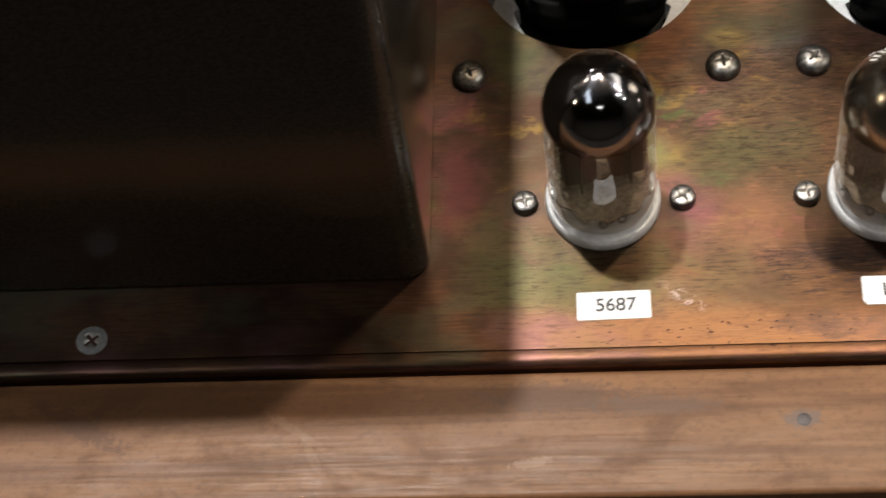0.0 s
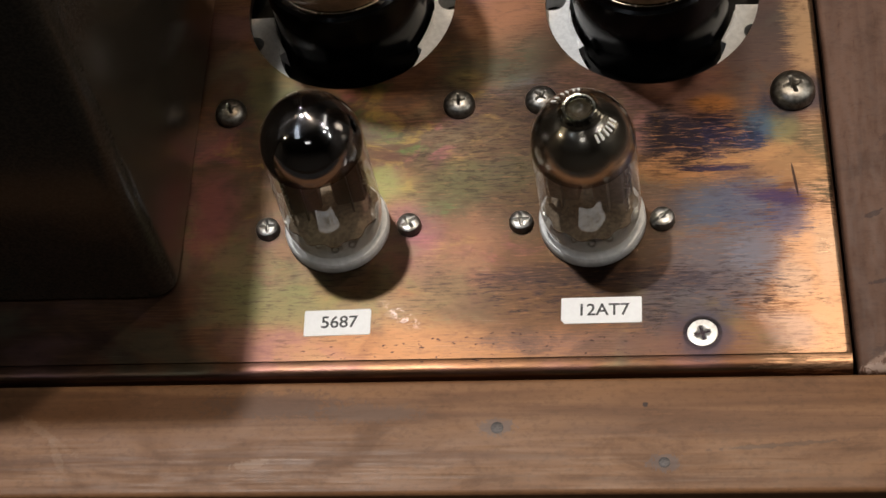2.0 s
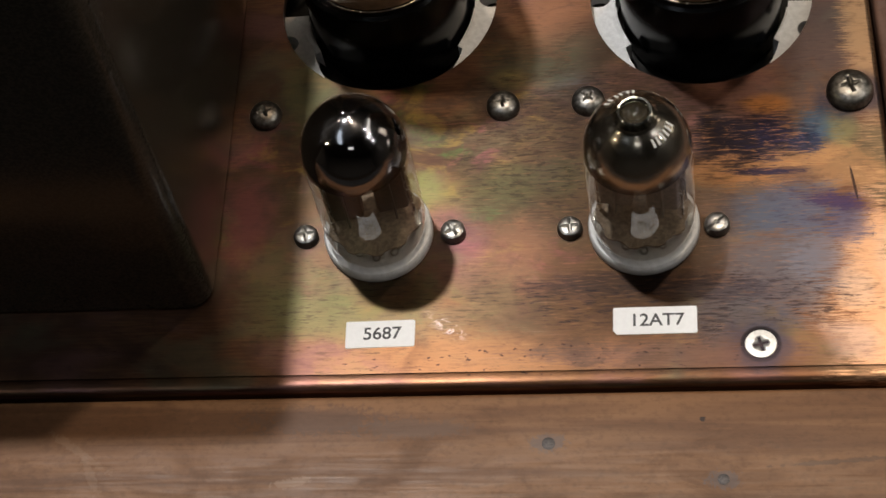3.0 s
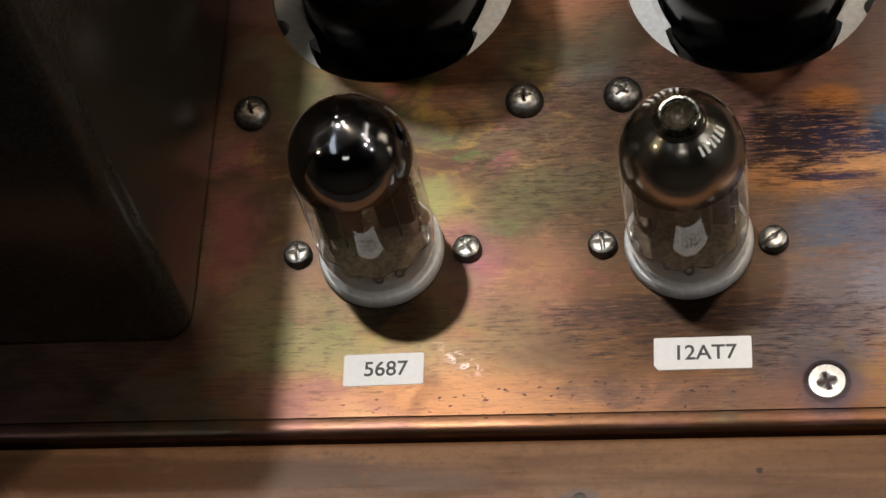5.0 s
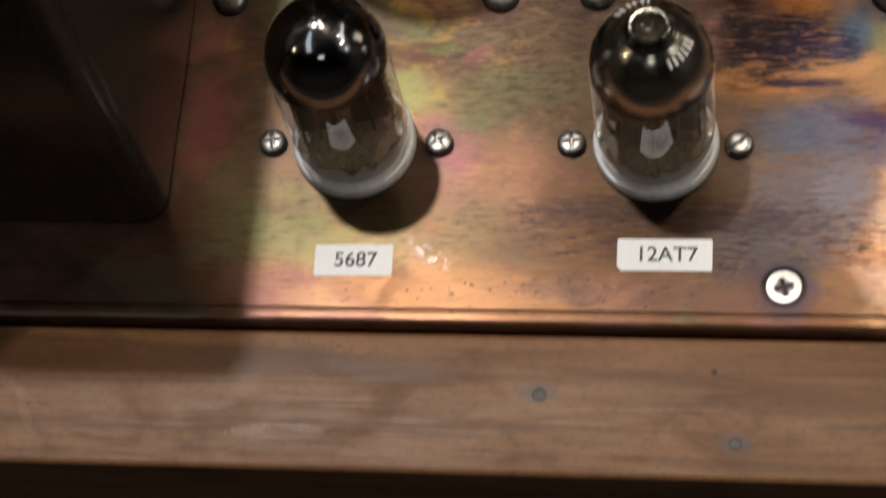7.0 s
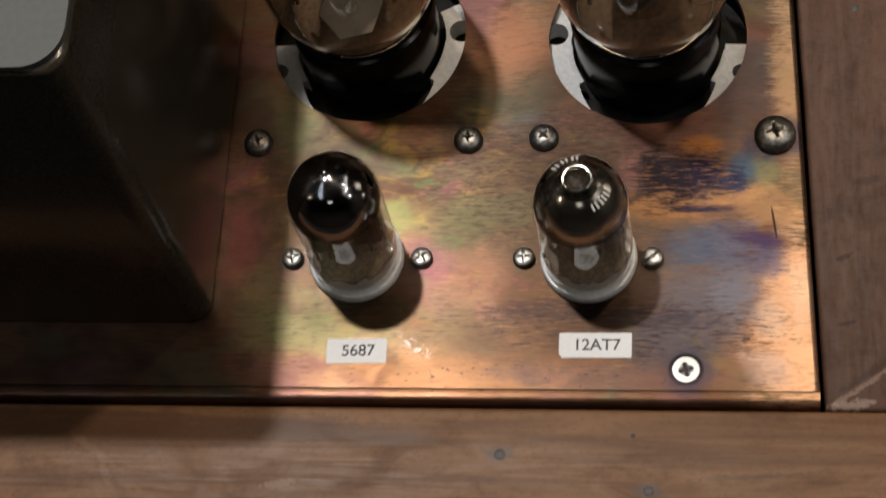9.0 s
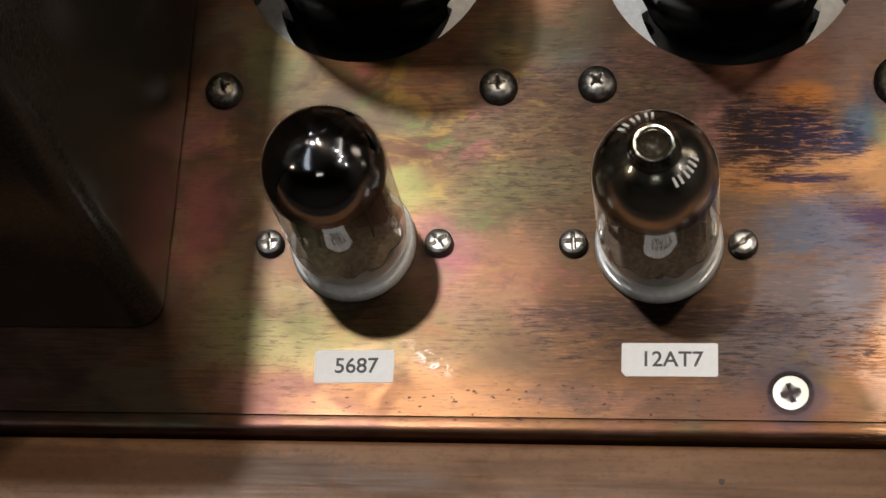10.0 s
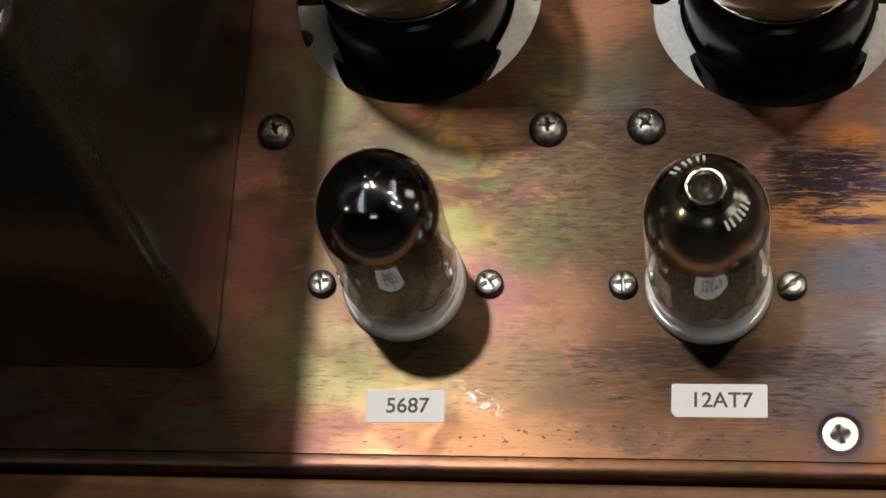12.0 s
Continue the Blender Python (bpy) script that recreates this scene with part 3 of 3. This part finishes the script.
def copper_top():
    holes = [circle(*HOLE_A, HOLE_R), circle(*HOLE_B, HOLE_R)]
    holes += [circle(*VALVE_A, 9.0, 40), circle(*VALVE_B, 9.0, 40)]
    outline = [(x + (SLANT * (y - PLATE_F) if x > 0 else 0), y) for x, y in rounded(PLATE_L, PLATE_R - 1.2, PLATE_F, PLATE_B, 0.6, 3)]
    bm = sheet(outline, holes, -2.0, 0.0)
    plate = part("copper_plate", bm, COPPER)
    tagged(plate, "brushed copper top plate with brown, green and blue patina", "top plate")
    # the front edge is folded down over the case, with a scored line behind the fold
    prof = [(-31.05, -1.9), (-31.05, -0.08), (-31.3, -0.01), (-32.6, -0.01)]
    prof += [(-32.6 - 1.7 * math.sin(radians(a)), -1.71 + 1.7 * math.cos(radians(a))) for a in (15, 30, 45, 60, 75, 90)]
    prof += [(-34.3, -4.5), (-33.0, -4.5), (-33.0, -1.9)]
    part("folded_edge", sweep_x(prof, PLATE_L, PLATE_R - 0.2), COPPER, plate, "rounded copper fold along the front")
    prof = [(PLATE_R - 1.2, -1.9), (PLATE_R - 1.2, -0.01)]
    prof += [(PLATE_R - 1.2 + 1.1 * math.sin(radians(a)), -1.11 + 1.1 * math.cos(radians(a))) for a in (15, 35, 55, 75, 90)]
    prof += [(PLATE_R - 0.1, -4.0), (PLATE_R - 1.1, -4.0)]
    part("folded_edge", sweep_y(prof, -31.0, PLATE_B), COPPER, plate)
    return plate


def sweep_x(prof, x0, x1, n=60):
    bm = bmesh.new()
    rows = []
    for k in range(n + 1):
        x = x0 + (x1 - x0) * k / n
        w = 0.10 * noise.noise((x * 0.11, 3.1, 0)) + 0.05 * noise.noise((x * 0.6, 7.1, 0))
        rows.append([bm.verts.new((x, y + (w if z > -4 and y < -32 else 0), z)) for y, z in prof])
    return skin(bm, rows)


def sweep_y(prof, y0, y1, n=40):
    bm = bmesh.new()
    rows = [[bm.verts.new((x + SLANT * (y1 - y0) * k / n, y0 + (y1 - y0) * k / n, z)) for x, z in prof] for k in range(n + 1)]
    return skin(bm, rows)


def skin(bm, rows):
    for a, b in zip(rows, rows[1:]):
        for i in range(len(a)):
            j = (i + 1) % len(a)
            bm.faces.new((a[i], a[j], b[j], b[i]))
    bm.faces.new(rows[0])
    bm.faces.new(rows[-1][::-1])
    return bm


# ---- transformer ----
def transformer():
    t = thing("transformer", (-165, 60, 0), "tall glossy black enamelled transformer housing with pale grey top", "transformer")
    dx, dy = 165, -60
    x0, x1, y0, y1, h = -255 + dx, -84.6 + dx, -15.8 + dy, 135 + dy, 114.5
    r = 5.0
    bm = bmesh.new()
    levels = [(0.5, 0.15), (0.0, 0.6), (0.0, h - 1.2), (0.2, h - 0.5), (0.8, h)]
    rows = [[bm.verts.new((x, y, z)) for x, y in rounded(x0 + i, x1 - i, y0 + i, y1 - i, r)] for i, z in levels]
    for a, b in zip(rows, rows[1:]):
        for i in range(len(a)):
            j = (i + 1) % len(a)
            bm.faces.new((a[i], a[j], b[j], b[i]))
    bm.faces.new(rows[-1])
    bm.faces.new(rows[0][::-1])
    part("housing", bm, TRAFO, t)
    part("top_plate", prism(rounded(x0 + 0.5, x1 - 0.5, y0 + 0.5, y1 - 0.5, 8.0, 8), h + 0.02, h + 1.4), TRAFO_TOP, t, "pale grey lid with rounded corners")
    return t


# ---- small valves and their sockets ----
def valve_socket(at, label):
    s = thing("valve_socket", (*at, 0), label, "socket", "small valve sockets")
    ring = part("ceramic_ring", lathe([(8.9, -6), (8.9, 0), (10.7, 0.02), (10.85, 0.4), (10.8, 2.3), (10.5, 2.75), (9.6, 2.85), (7.6, 2.5), (7.4, 1.2), (0, 1.2), (0, -6), (8.9, -6)], 48), CERAMIC, s)
    for k in range(9):
        a = radians(36 * k + 18)
        part("contact", lathe([(0.9, 1.1), (0.9, 1.45), (0.55, 1.45), (0.55, 1.1)], 10, at=(5.9 * math.cos(a), 5.9 * math.sin(a), 0)), STEEL, ring)
    return s


DOME_R, DOME_Z, DOME_TOP = 10.15, 26.0, 37.0


def dome_height(r):
    return DOME_Z + (DOME_TOP - DOME_Z) * math.sqrt(max(0.0, 1 - (r / DOME_R) ** 2.1))


def dome_profile(tip, shrink=0.0, lift=0.0):
    """The rounded top of a small valve, ending in its pinched-off tip."""
    pts = [(DOME_R - shrink, DOME_Z - 1.0)]
    for k in range(1, 15):
        r = DOME_R * math.cos(radians(4.7 * k))
        pts.append((r - shrink * r / DOME_R, dome_height(r) - shrink))
    pts = [p for p in pts if p[0] > tip[0][0] + 0.4]
    pts += [(r, DOME_TOP - shrink + z) for r, z in tip]
    return [(r, z + lift) for r, z in pts]


# the tips: a low knob, and a wider one with a sunken end
TIP_KNOB = ((2.6, -0.32), (2.0, -0.12), (1.4, 0.08), (0.8, 0.2), (0.4, 0.24), (0, 0.25))
TIP_CRATER = ((5.2, -1.38), (4.6, -1.06), (4.2, -0.70), (3.9, -0.25), (3.7, 0.15), (3.4, 0.5), (3.05, 0.68), (2.6, 0.5), (2.3, 0.1))
TIP_RING = ((3.98, -0.22), (3.75, 0.0), (3.5, 0.42), (3.15, 0.72), (2.75, 0.68), (2.4, 0.3), (2.3, 0.05))
TIP_SEAL = ((2.32, 0.2), (2.1, -0.1), (1.4, -0.7), (0.6, -0.95), (0, -1.0))


def small_valve(at, turn, getter, anode, label, tip, lift=0.0):
    v = thing("vacuum_tube", (*at, 2.6), label, "vacuum tube", "small valves")
    v.rotation_euler.z = radians(turn)
    foot = [(0, 0.3), (7.5, 0.2), (9.0, 0.5), (9.8, 1.2), (10.1, 2.4), (10.15, 8), (10.15, 16)]
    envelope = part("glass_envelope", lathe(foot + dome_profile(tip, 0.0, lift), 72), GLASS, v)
    part("getter_film", lathe(dome_profile(tip, 0.2, lift), 72), getter, v, "mirror-dark getter film inside the dome")
    if tip is TIP_CRATER:
        part("tip_ring", lathe([(r, DOME_TOP + z + 0.04) for r, z in TIP_RING], 48), RING, envelope, "bright glassy ring round the tip")
        part("tip_seal", lathe([(r, DOME_TOP + z) for r, z in TIP_SEAL], 32), SEAL, envelope, "dark sunken end of the pinched tip")
    for z in (5.2, 23.6):
        n, pts = 44, []
        for k in range(n):
            a = 2 * math.pi * k / n
            r = (8.9 if z < 10 else 6.6) + (0.7 if k % 4 < 2 else 0.0)
            pts.append((r * math.cos(a), r * math.sin(a)))
        part("mica_spacer", prism(pts, z, z + 0.35), MICA, v)
    for sx in (-1, 1):
        bm = block(sx * 4.4 - 3.1, sx * 4.4 + 3.1, -3.0, 3.0, 9.5, 23.0, 0.8, 2)
        plate = part("anode", bm, anode, v)
        part("anode_fin", block(sx * 4.6 - 0.2, sx * 4.6 + 0.2, -4.6, 4.6, 9.0, 22.0, 0.1, 1), anode, plate)
        for sy in (-1, 1):
            part("support_rod", lathe([(0, 1.0), (0.45, 1.0), (0.45, 24.5), (0, 24.5)], 8, at=(sx * 7.9, sy * 1.6, 0)), SILVER, v)
    part("getter_cup", lathe([(0, 25.0), (2.6, 25.0), (2.9, 25.6), (2.5, 25.6), (2.3, 25.2), (0, 25.2)], 20), SILVER, v)
    for k in range(9):
        a = radians(36 * k + 18)
        part("pin", lathe([(0, -1.3), (0.5, -1.2), (0.5, 4.6), (0, 4.8)], 8, at=(5.9 * math.cos(a), 5.9 * math.sin(a), 0)), SILVER, v)
    return v


def dome_print(valve, marks):
    """Worn white print on the dome, too worn to read: plain bars."""
    for a0, a1 in marks:
        bm = bmesh.new()
        rows = []
        for k in range(5):
            a = radians(a0 + (a1 - a0) * k / 4)
            row = []
            for r in (5.6, 6.9):
                row.append(bm.verts.new((r * math.cos(a), r * math.sin(a), dome_height(r) + 0.14)))
            for r in (6.9, 5.6):
                row.append(bm.verts.new((r * math.cos(a), r * math.sin(a), dome_height(r) + 0.05)))
            rows.append(row)
        part("print_bar", skin(bm, rows), WHITE_INK, valve, "worn white printed mark")


# ---- power valves ----
def arc_strip(side, a0, a1, prof):
    """A strip swept round the socket's axis: prof holds (radius, height) pairs."""
    bm = bmesh.new()
    rows = []
    for k in range(17):
        a = radians(a0 + (a1 - a0) * k / 16)
        w = math.sqrt(math.sin(math.pi * min(max(k, 0.2), 15.8) / 16))  # fades out at both ends
        rows.append([bm.verts.new((side * r * math.cos(a), r * math.sin(a), 5.5 + (z - 5.5) * w if z > 5.5 else z)) for r, z in prof])
    return skin(bm, rows)


def power_socket(at, big):
    """big: the side (1 or -1) on which the ear reaches further round and has the larger hole."""
    s = thing("power_valve_socket", (*at, -9), "white ceramic power valve socket sunk below a round hole", "socket", "power valve sockets")
    for side in (-1, 1):
        top = 26 if side == big else -2
        arc = [radians(-66 + (top + 66) * k / 16) for k in range(17)]
        pts = [(28 * math.cos(a), 28 * math.sin(a)) for a in arc]
        inner = [18.0 + 5.6 * max(0, -math.degrees(a) - 26) / 40 for a in arc]
        pts += [(r * math.cos(a), r * math.sin(a)) for r, a in zip(inner[::-1], arc[::-1])]
        pts = [(side * x, y) for x, y in pts]
        hole = circle(side * 21.6, 2.6, 2.9, 28) if side == big else circle(side * 21.6, -8.0, 2.0, 24)
        ear = part("ceramic_ear", sheet(pts if side > 0 else pts[::-1], [hole], 0, 6.2), CERAMIC, s)
        part("raised_lip", arc_strip(side, -34, min(top - 4, 0), [(17.7, 0.2), (17.7, 6.6), (18.1, 6.8), (19.2, 6.0), (19.9, 5.5)]), CERAMIC, ear, "raised glazed lip beside the valve base")
    part("dark_backing", lathe([(0, -2), (30, -2), (30, -0.6), (0, -0.6)], 48), DARK, s)
    return s


def power_valve(at, glass, label, plate):
    """plate: with a six-sided plate above the base; else with a small cup on two wires."""
    v = thing("power_valve", (*at, -4.5), label, "vacuum tube", "power valves")
    base = part("base", lathe([(0, -4.4), (16.0, -4.4), (16.5, -3.8), (16.9, 5), (17.5, 19.6), (17.3, 20.5), (16.6, 21.0), (15.2, 20.9), (0, 20.7)], 64), BAKELITE, v, "glossy black bakelite base")
    part("cement", lathe([(0, 20.8), (14.6, 20.95), (15.0, 21.3), (13.6, 21.9), (9, 22.2), (0, 22.3)], 48), CEMENT, base, "brown cement inside the glass")
    prof = [(15.3, 21.05), (16.0, 22.2), (17.6, 25.5), (19.3, 30), (20.4, 37), (20.8, 47), (20.4, 60), (19.2, 74), (17.2, 88), (14.6, 97), (10.5, 102), (5, 105), (0, 105.8)]
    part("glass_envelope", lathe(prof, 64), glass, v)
    part("rim_bead", lathe([(15.25, 20.95), (15.45, 20.95), (15.52, 21.05), (15.45, 21.15), (15.3, 21.18)], 64), SILVER, v, "bright bead where glass meets base")
    part("stem", lathe([(0, 22.2), (6, 22.4), (5.6, 27), (4.6, 34), (4.0, 42), (0, 42)], 28), CEMENT, v)
    if plate:
        tilt = Matrix.Translation((1.0, -9.5, 33)) @ Matrix.Rotation(radians(22), 4, "X")
        hexa = [(7.4 * math.cos(radians(60 * k + 12)), 7.4 * math.sin(radians(60 * k + 12))) for k in range(6)]
        holder = v
        for name, bm in (("getter_plate", prism(hexa, 0, 0.5)), ("rivet", lathe([(0, 0.52), (1.9, 0.52), (1.6, 1.5), (0.9, 1.7), (0.8, 1.2), (0, 1.2)], 20))):
            bmesh.ops.transform(bm, matrix=tilt, verts=bm.verts)
            holder = part(name, bm, PALE, holder, "six-sided bright plate with a rivet" if name == "getter_plate" else "")
        part("getter_arm", block(0.6, 1.4, -8, -2, 33.5, 34.0, 0.1, 1), SILVER, v)
    else:
        cup = part("getter_cup", lathe([(0, 36.6), (3.4, 36.6), (3.8, 37.4), (3.4, 37.4), (3.1, 36.9), (0, 36.9)], 24, at=(-1.5, -9, 0)), ANODE, v)
        for x in (-2.6, -0.6):
            part("wire", lathe([(0, 31), (0.3, 31), (0.3, 36.6), (0, 36.6)], 8, at=(x, -10.2, 0)), SILVER, cup)
    for x in (-11.5, 10.5):
        part("support_rod", lathe([(0, 32), (0.5, 32), (0.5, 66), (0, 66)], 8, at=(x, -7.5, 0)), SILVER, v)
    # mostly out of view; widened to fill out the valve's cast shadow
    part("anode", block(-13, 13, -8, 8, 48, 94, 3.0, 3), ANODE, v)
    return v


# ---- labels ----
def letters(text, size):
    cu = bpy.data.curves.new("lettering", "FONT")
    cu.body, cu.size, cu.align_x, cu.align_y = text, size * MM, "CENTER", "CENTER"
    cu.extrude, cu.offset = 0.012 * MM, 0.045 * MM
    ob = new("lettering_curve", cu)
    me = bpy.data.meshes.new_from_object(ob.evaluated_get(bpy.context.evaluated_depsgraph_get()))
    bpy.data.objects.remove(ob)
    me.materials.clear()
    me.materials.append(INK)
    return me


def sticker(text, at, w, h, turn, size, shift, cut, label):
    pts = rounded(-w / 2, w / 2, -h / 2, h / 2, 0.35, 3)
    if cut:
        pts = [(x, y) for x, y in pts if not (x < -w / 2 + 0.6 and y < -h / 2 + 0.6)] + [(-w / 2, -h / 2 + 0.9), (-w / 2 + 0.7, -h / 2)]
    s = part("label_sticker", prism(pts, 0.005, 0.13), PAPER)
    s.matrix_basis = pose(at[0] * MM, at[1] * MM, 0, 0, 0, turn)
    tagged(s, label, "label", "valve labels")
    t = new("lettering", letters(text, size))
    t.parent = s
    t.location = (shift[0] * MM, shift[1] * MM, 0.145 * MM)
    return s


# ---- room ----
def room():
    bm = block(-3000, 3000, -3000, 3000, -780, -760)
    tagged(part("floor", bm, FLOORING), "plain brown floor", "floor", kind="structure")
    cz = CEILING_Z * 1000
    tagged(part("ceiling", block(-3100, 3100, -3100, 3100, cz + 20, cz + 60), CEILING), "plain ceiling", "ceiling", kind="structure")
    for name, box in (("wall_north", (-3100, 3100, 3000, 3100)), ("wall_south", (-3100, 3100, -3100, -3000)), ("wall_east", (3000, 3100, -3000, 3000)), ("wall_west", (-3100, -3000, -3000, 3000))):
        tagged(part(name, block(*box, -760, cz + 20), PLASTER), "plain wall in warm grey", "wall", kind="structure")


def wall_light(name, at, turn, w, h, watts, colour, label):
    """A lit opening in a wall: frame, and the light that comes through it."""
    s = thing(name, at, label, "window", kind="structure")
    s.rotation_euler.z = radians(turn)
    for x0, x1, z0, z1 in ((-w / 2 - 50, -w / 2, -h / 2 - 50, h / 2 + 50), (w / 2, w / 2 + 50, -h / 2 - 50, h / 2 + 50), (-w / 2, w / 2, h / 2, h / 2 + 50), (-w / 2, w / 2, -h / 2 - 50, -h / 2)):
        part("window_frame", block(x0, x1, 2, 40, z0, z1, 3, 1), CEILING, s)
    lamp = bpy.data.lights.new("daylight", "AREA")
    lamp.shape, lamp.size, lamp.size_y, lamp.energy, lamp.color = "RECTANGLE", w * MM, h * MM, watts, colour
    ob = new("daylight", lamp)
    ob.parent = s
    ob.location = (0, 0.03, 0)
    ob.rotation_euler = (radians(90), 0, radians(180))
    return s


def ceiling_panel(x, y, w, d, watts, colour, label):
    cz = CEILING_Z * 1000
    s = thing("ceiling_panel_light", (x, y, cz), label, "ceiling light", "ceiling panel lights")
    part("panel_frame", sheet(rounded(-w / 2 - 25, w / 2 + 25, -d / 2 - 25, d / 2 + 25, 5, 2), [rounded(-w / 2, w / 2, -d / 2, d / 2, 2, 2)], 0, 19), CEILING, s)
    lamp = bpy.data.lights.new("diffuser", "AREA")
    lamp.shape, lamp.size, lamp.size_y, lamp.energy, lamp.color = "RECTANGLE", w * MM, d * MM, watts, colour
    ob = new("diffuser", lamp)
    ob.parent = s
    ob.location = (0, 0, 0.005)
    return s


def table():
    t = thing("table", (-120, 60, -759), "low table under a black cloth", "table")
    part("tabletop", block(-500, 500, -420, 420, 634, 664, 4, 2), TABLE, t)
    for sx in (-1, 1):
        for sy in (-1, 1):
            part("leg", block(sx * 470 - 25, sx * 470 + 25, sy * 390 - 25, sy * 390 + 25, 0, 634, 3, 1), DARK, t)
    return t


def ceiling_spot(x, y, watts, radius, colour):
    cz = CEILING_Z * 1000
    s = thing("ceiling_spotlight", (x * 1000, y * 1000, cz), "small round recessed ceiling spotlight", "ceiling light", "ceiling spotlights")
    R = radius * 1000
    part("bezel", lathe([(R * 1.05, 0), (R * 1.5, 0), (R * 1.5, 19.5), (R * 1.05, 19.5)], 32), SILVER, s)
    lamp = bpy.data.lights.new("bulb", "AREA")
    lamp.shape, lamp.size, lamp.energy, lamp.color = "DISK", 2 * radius, watts, colour
    ob = new("bulb", lamp)
    ob.parent = s
    ob.location = (0, 0, 0.004)
    return s


room()
wall_light("window_1", (-3000, 400, 650), -90, 900, 1400, 14.0, (0.78, 0.88, 1.0), "dim bluish window in the side wall")
wall_light("window_2", (3000, 1000, 900), 90, 700, 1000, 18.0, (1.0, 0.93, 0.80), "dim cream-lit opening in the side wall")
ceiling_panel(1250, 650, 300, 1300, 1.6, (1.0, 0.93, 0.82), "long dim cream ceiling light panel")
ceiling_panel(110, -1350, 420, 260, 0.45, (1.0, 0.96, 0.90), "dim square ceiling light panel")
# added fill with no known lamp, for the copper on the right
ceiling_panel(95, 690, 220, 220, 1.3, (1.0, 0.90, 0.76), "added warm fill panel that brightens the plate's right side")
# power raised so that it also fills the shade beside the transformer
ceiling_panel(-620, -520, 320, 800, 0.8, (0.80, 0.89, 1.0), "narrow dim bluish ceiling light panel")
table()
for spot in SPOTS:
    ceiling_spot(*spot)
wooden_case()
copper_top()
transformer()

for at, tag in ((VALVE_A, "white ceramic valve socket in the copper plate"), (VALVE_B, "white ceramic valve socket in the copper plate")):
    valve_socket(at, tag)
small_valve(VALVE_A, 12, GETTER_A, ANODE, "small glass valve with near-black silvered dome", TIP_KNOB, 2.4)
valve_b = small_valve(VALVE_B, -8, GETTER_B, ANODE_GREY, "small glass valve with smoky silver dome and worn white print", TIP_CRATER)
dome_print(valve_b, [(a + d, a + d + 4) for a in (99, 120, 141, -52, -32, -14) for d in (0, 9)])

for at, big in ((HOLE_A, 1), (HOLE_B, -1)):
    power_socket(at, big)
power_valve(HOLE_A, GLASS_SMOKY, "large glass power valve on a black base beside the transformer", True)
power_valve(HOLE_B, GLASS_SMOKY, "large glass power valve on a black base near the case corner", False)

sticker("5687", (-50.7, -22.35), 13.5, 5.8, 1.0, 3.75, (0.35, 0.0), False, "white sticker printed 5687 before a small valve")
sticker("12AT7", (2.15, -20.65), 15.9, 5.85, 0.3, 3.75, (0.35, 0.0), True, "white sticker printed 12AT7 with one clipped corner")

PAN = screw_mesh("pan_screw", 2.5, 2.0, STEEL, False, 1.3, 1.0)
PAN_SLOT = screw_mesh("slotted_screw", 2.5, 2.0, STEEL, True, 1.0, 1.0)
DOME = screw_mesh("dome_screw", 3.4, 2.6, STEEL_DULL, False, 0.72)
DOME_BIG = screw_mesh("large_dome_screw", 4.7, 3.3, STEEL_DULL, False, 0.72)
CSK = countersunk_mesh("countersunk_screw", 3.0, ZINC)
for x, y, turn, me in ((-66.9, -0.2, 10, PAN), (-37.4, 0.0, 35, PAN), (-14.3, 0, 5, PAN), (14.3, 0, 40, PAN_SLOT)):
    screw("pan_head_screw", me, (x, y, 0), turn, "bright steel pan-head screw beside a valve socket", "socket screws")
for x, y, turn in ((-77.8, 29.5, 20), (-28.4, 29.9, 5), (-11.0, 30.3, 50)):
    screw("dome_head_screw", DOME, (x, y, 0), turn, "dull steel dome-head cross screw in copper plate", "dome screws")
screw("dome_head_screw", DOME_BIG, (41.4, 30.6, 0), 15, "large dark dome-head cross screw near the plate corner", "dome screws")
for x, y, turn in ((21.9, -26.2, 15), (-147.4, -26.8, 40)):
    screw("countersunk_screw", CSK, (x, y, 0), turn, "flat bright zinc countersunk screw at the front edge", "plate screws")
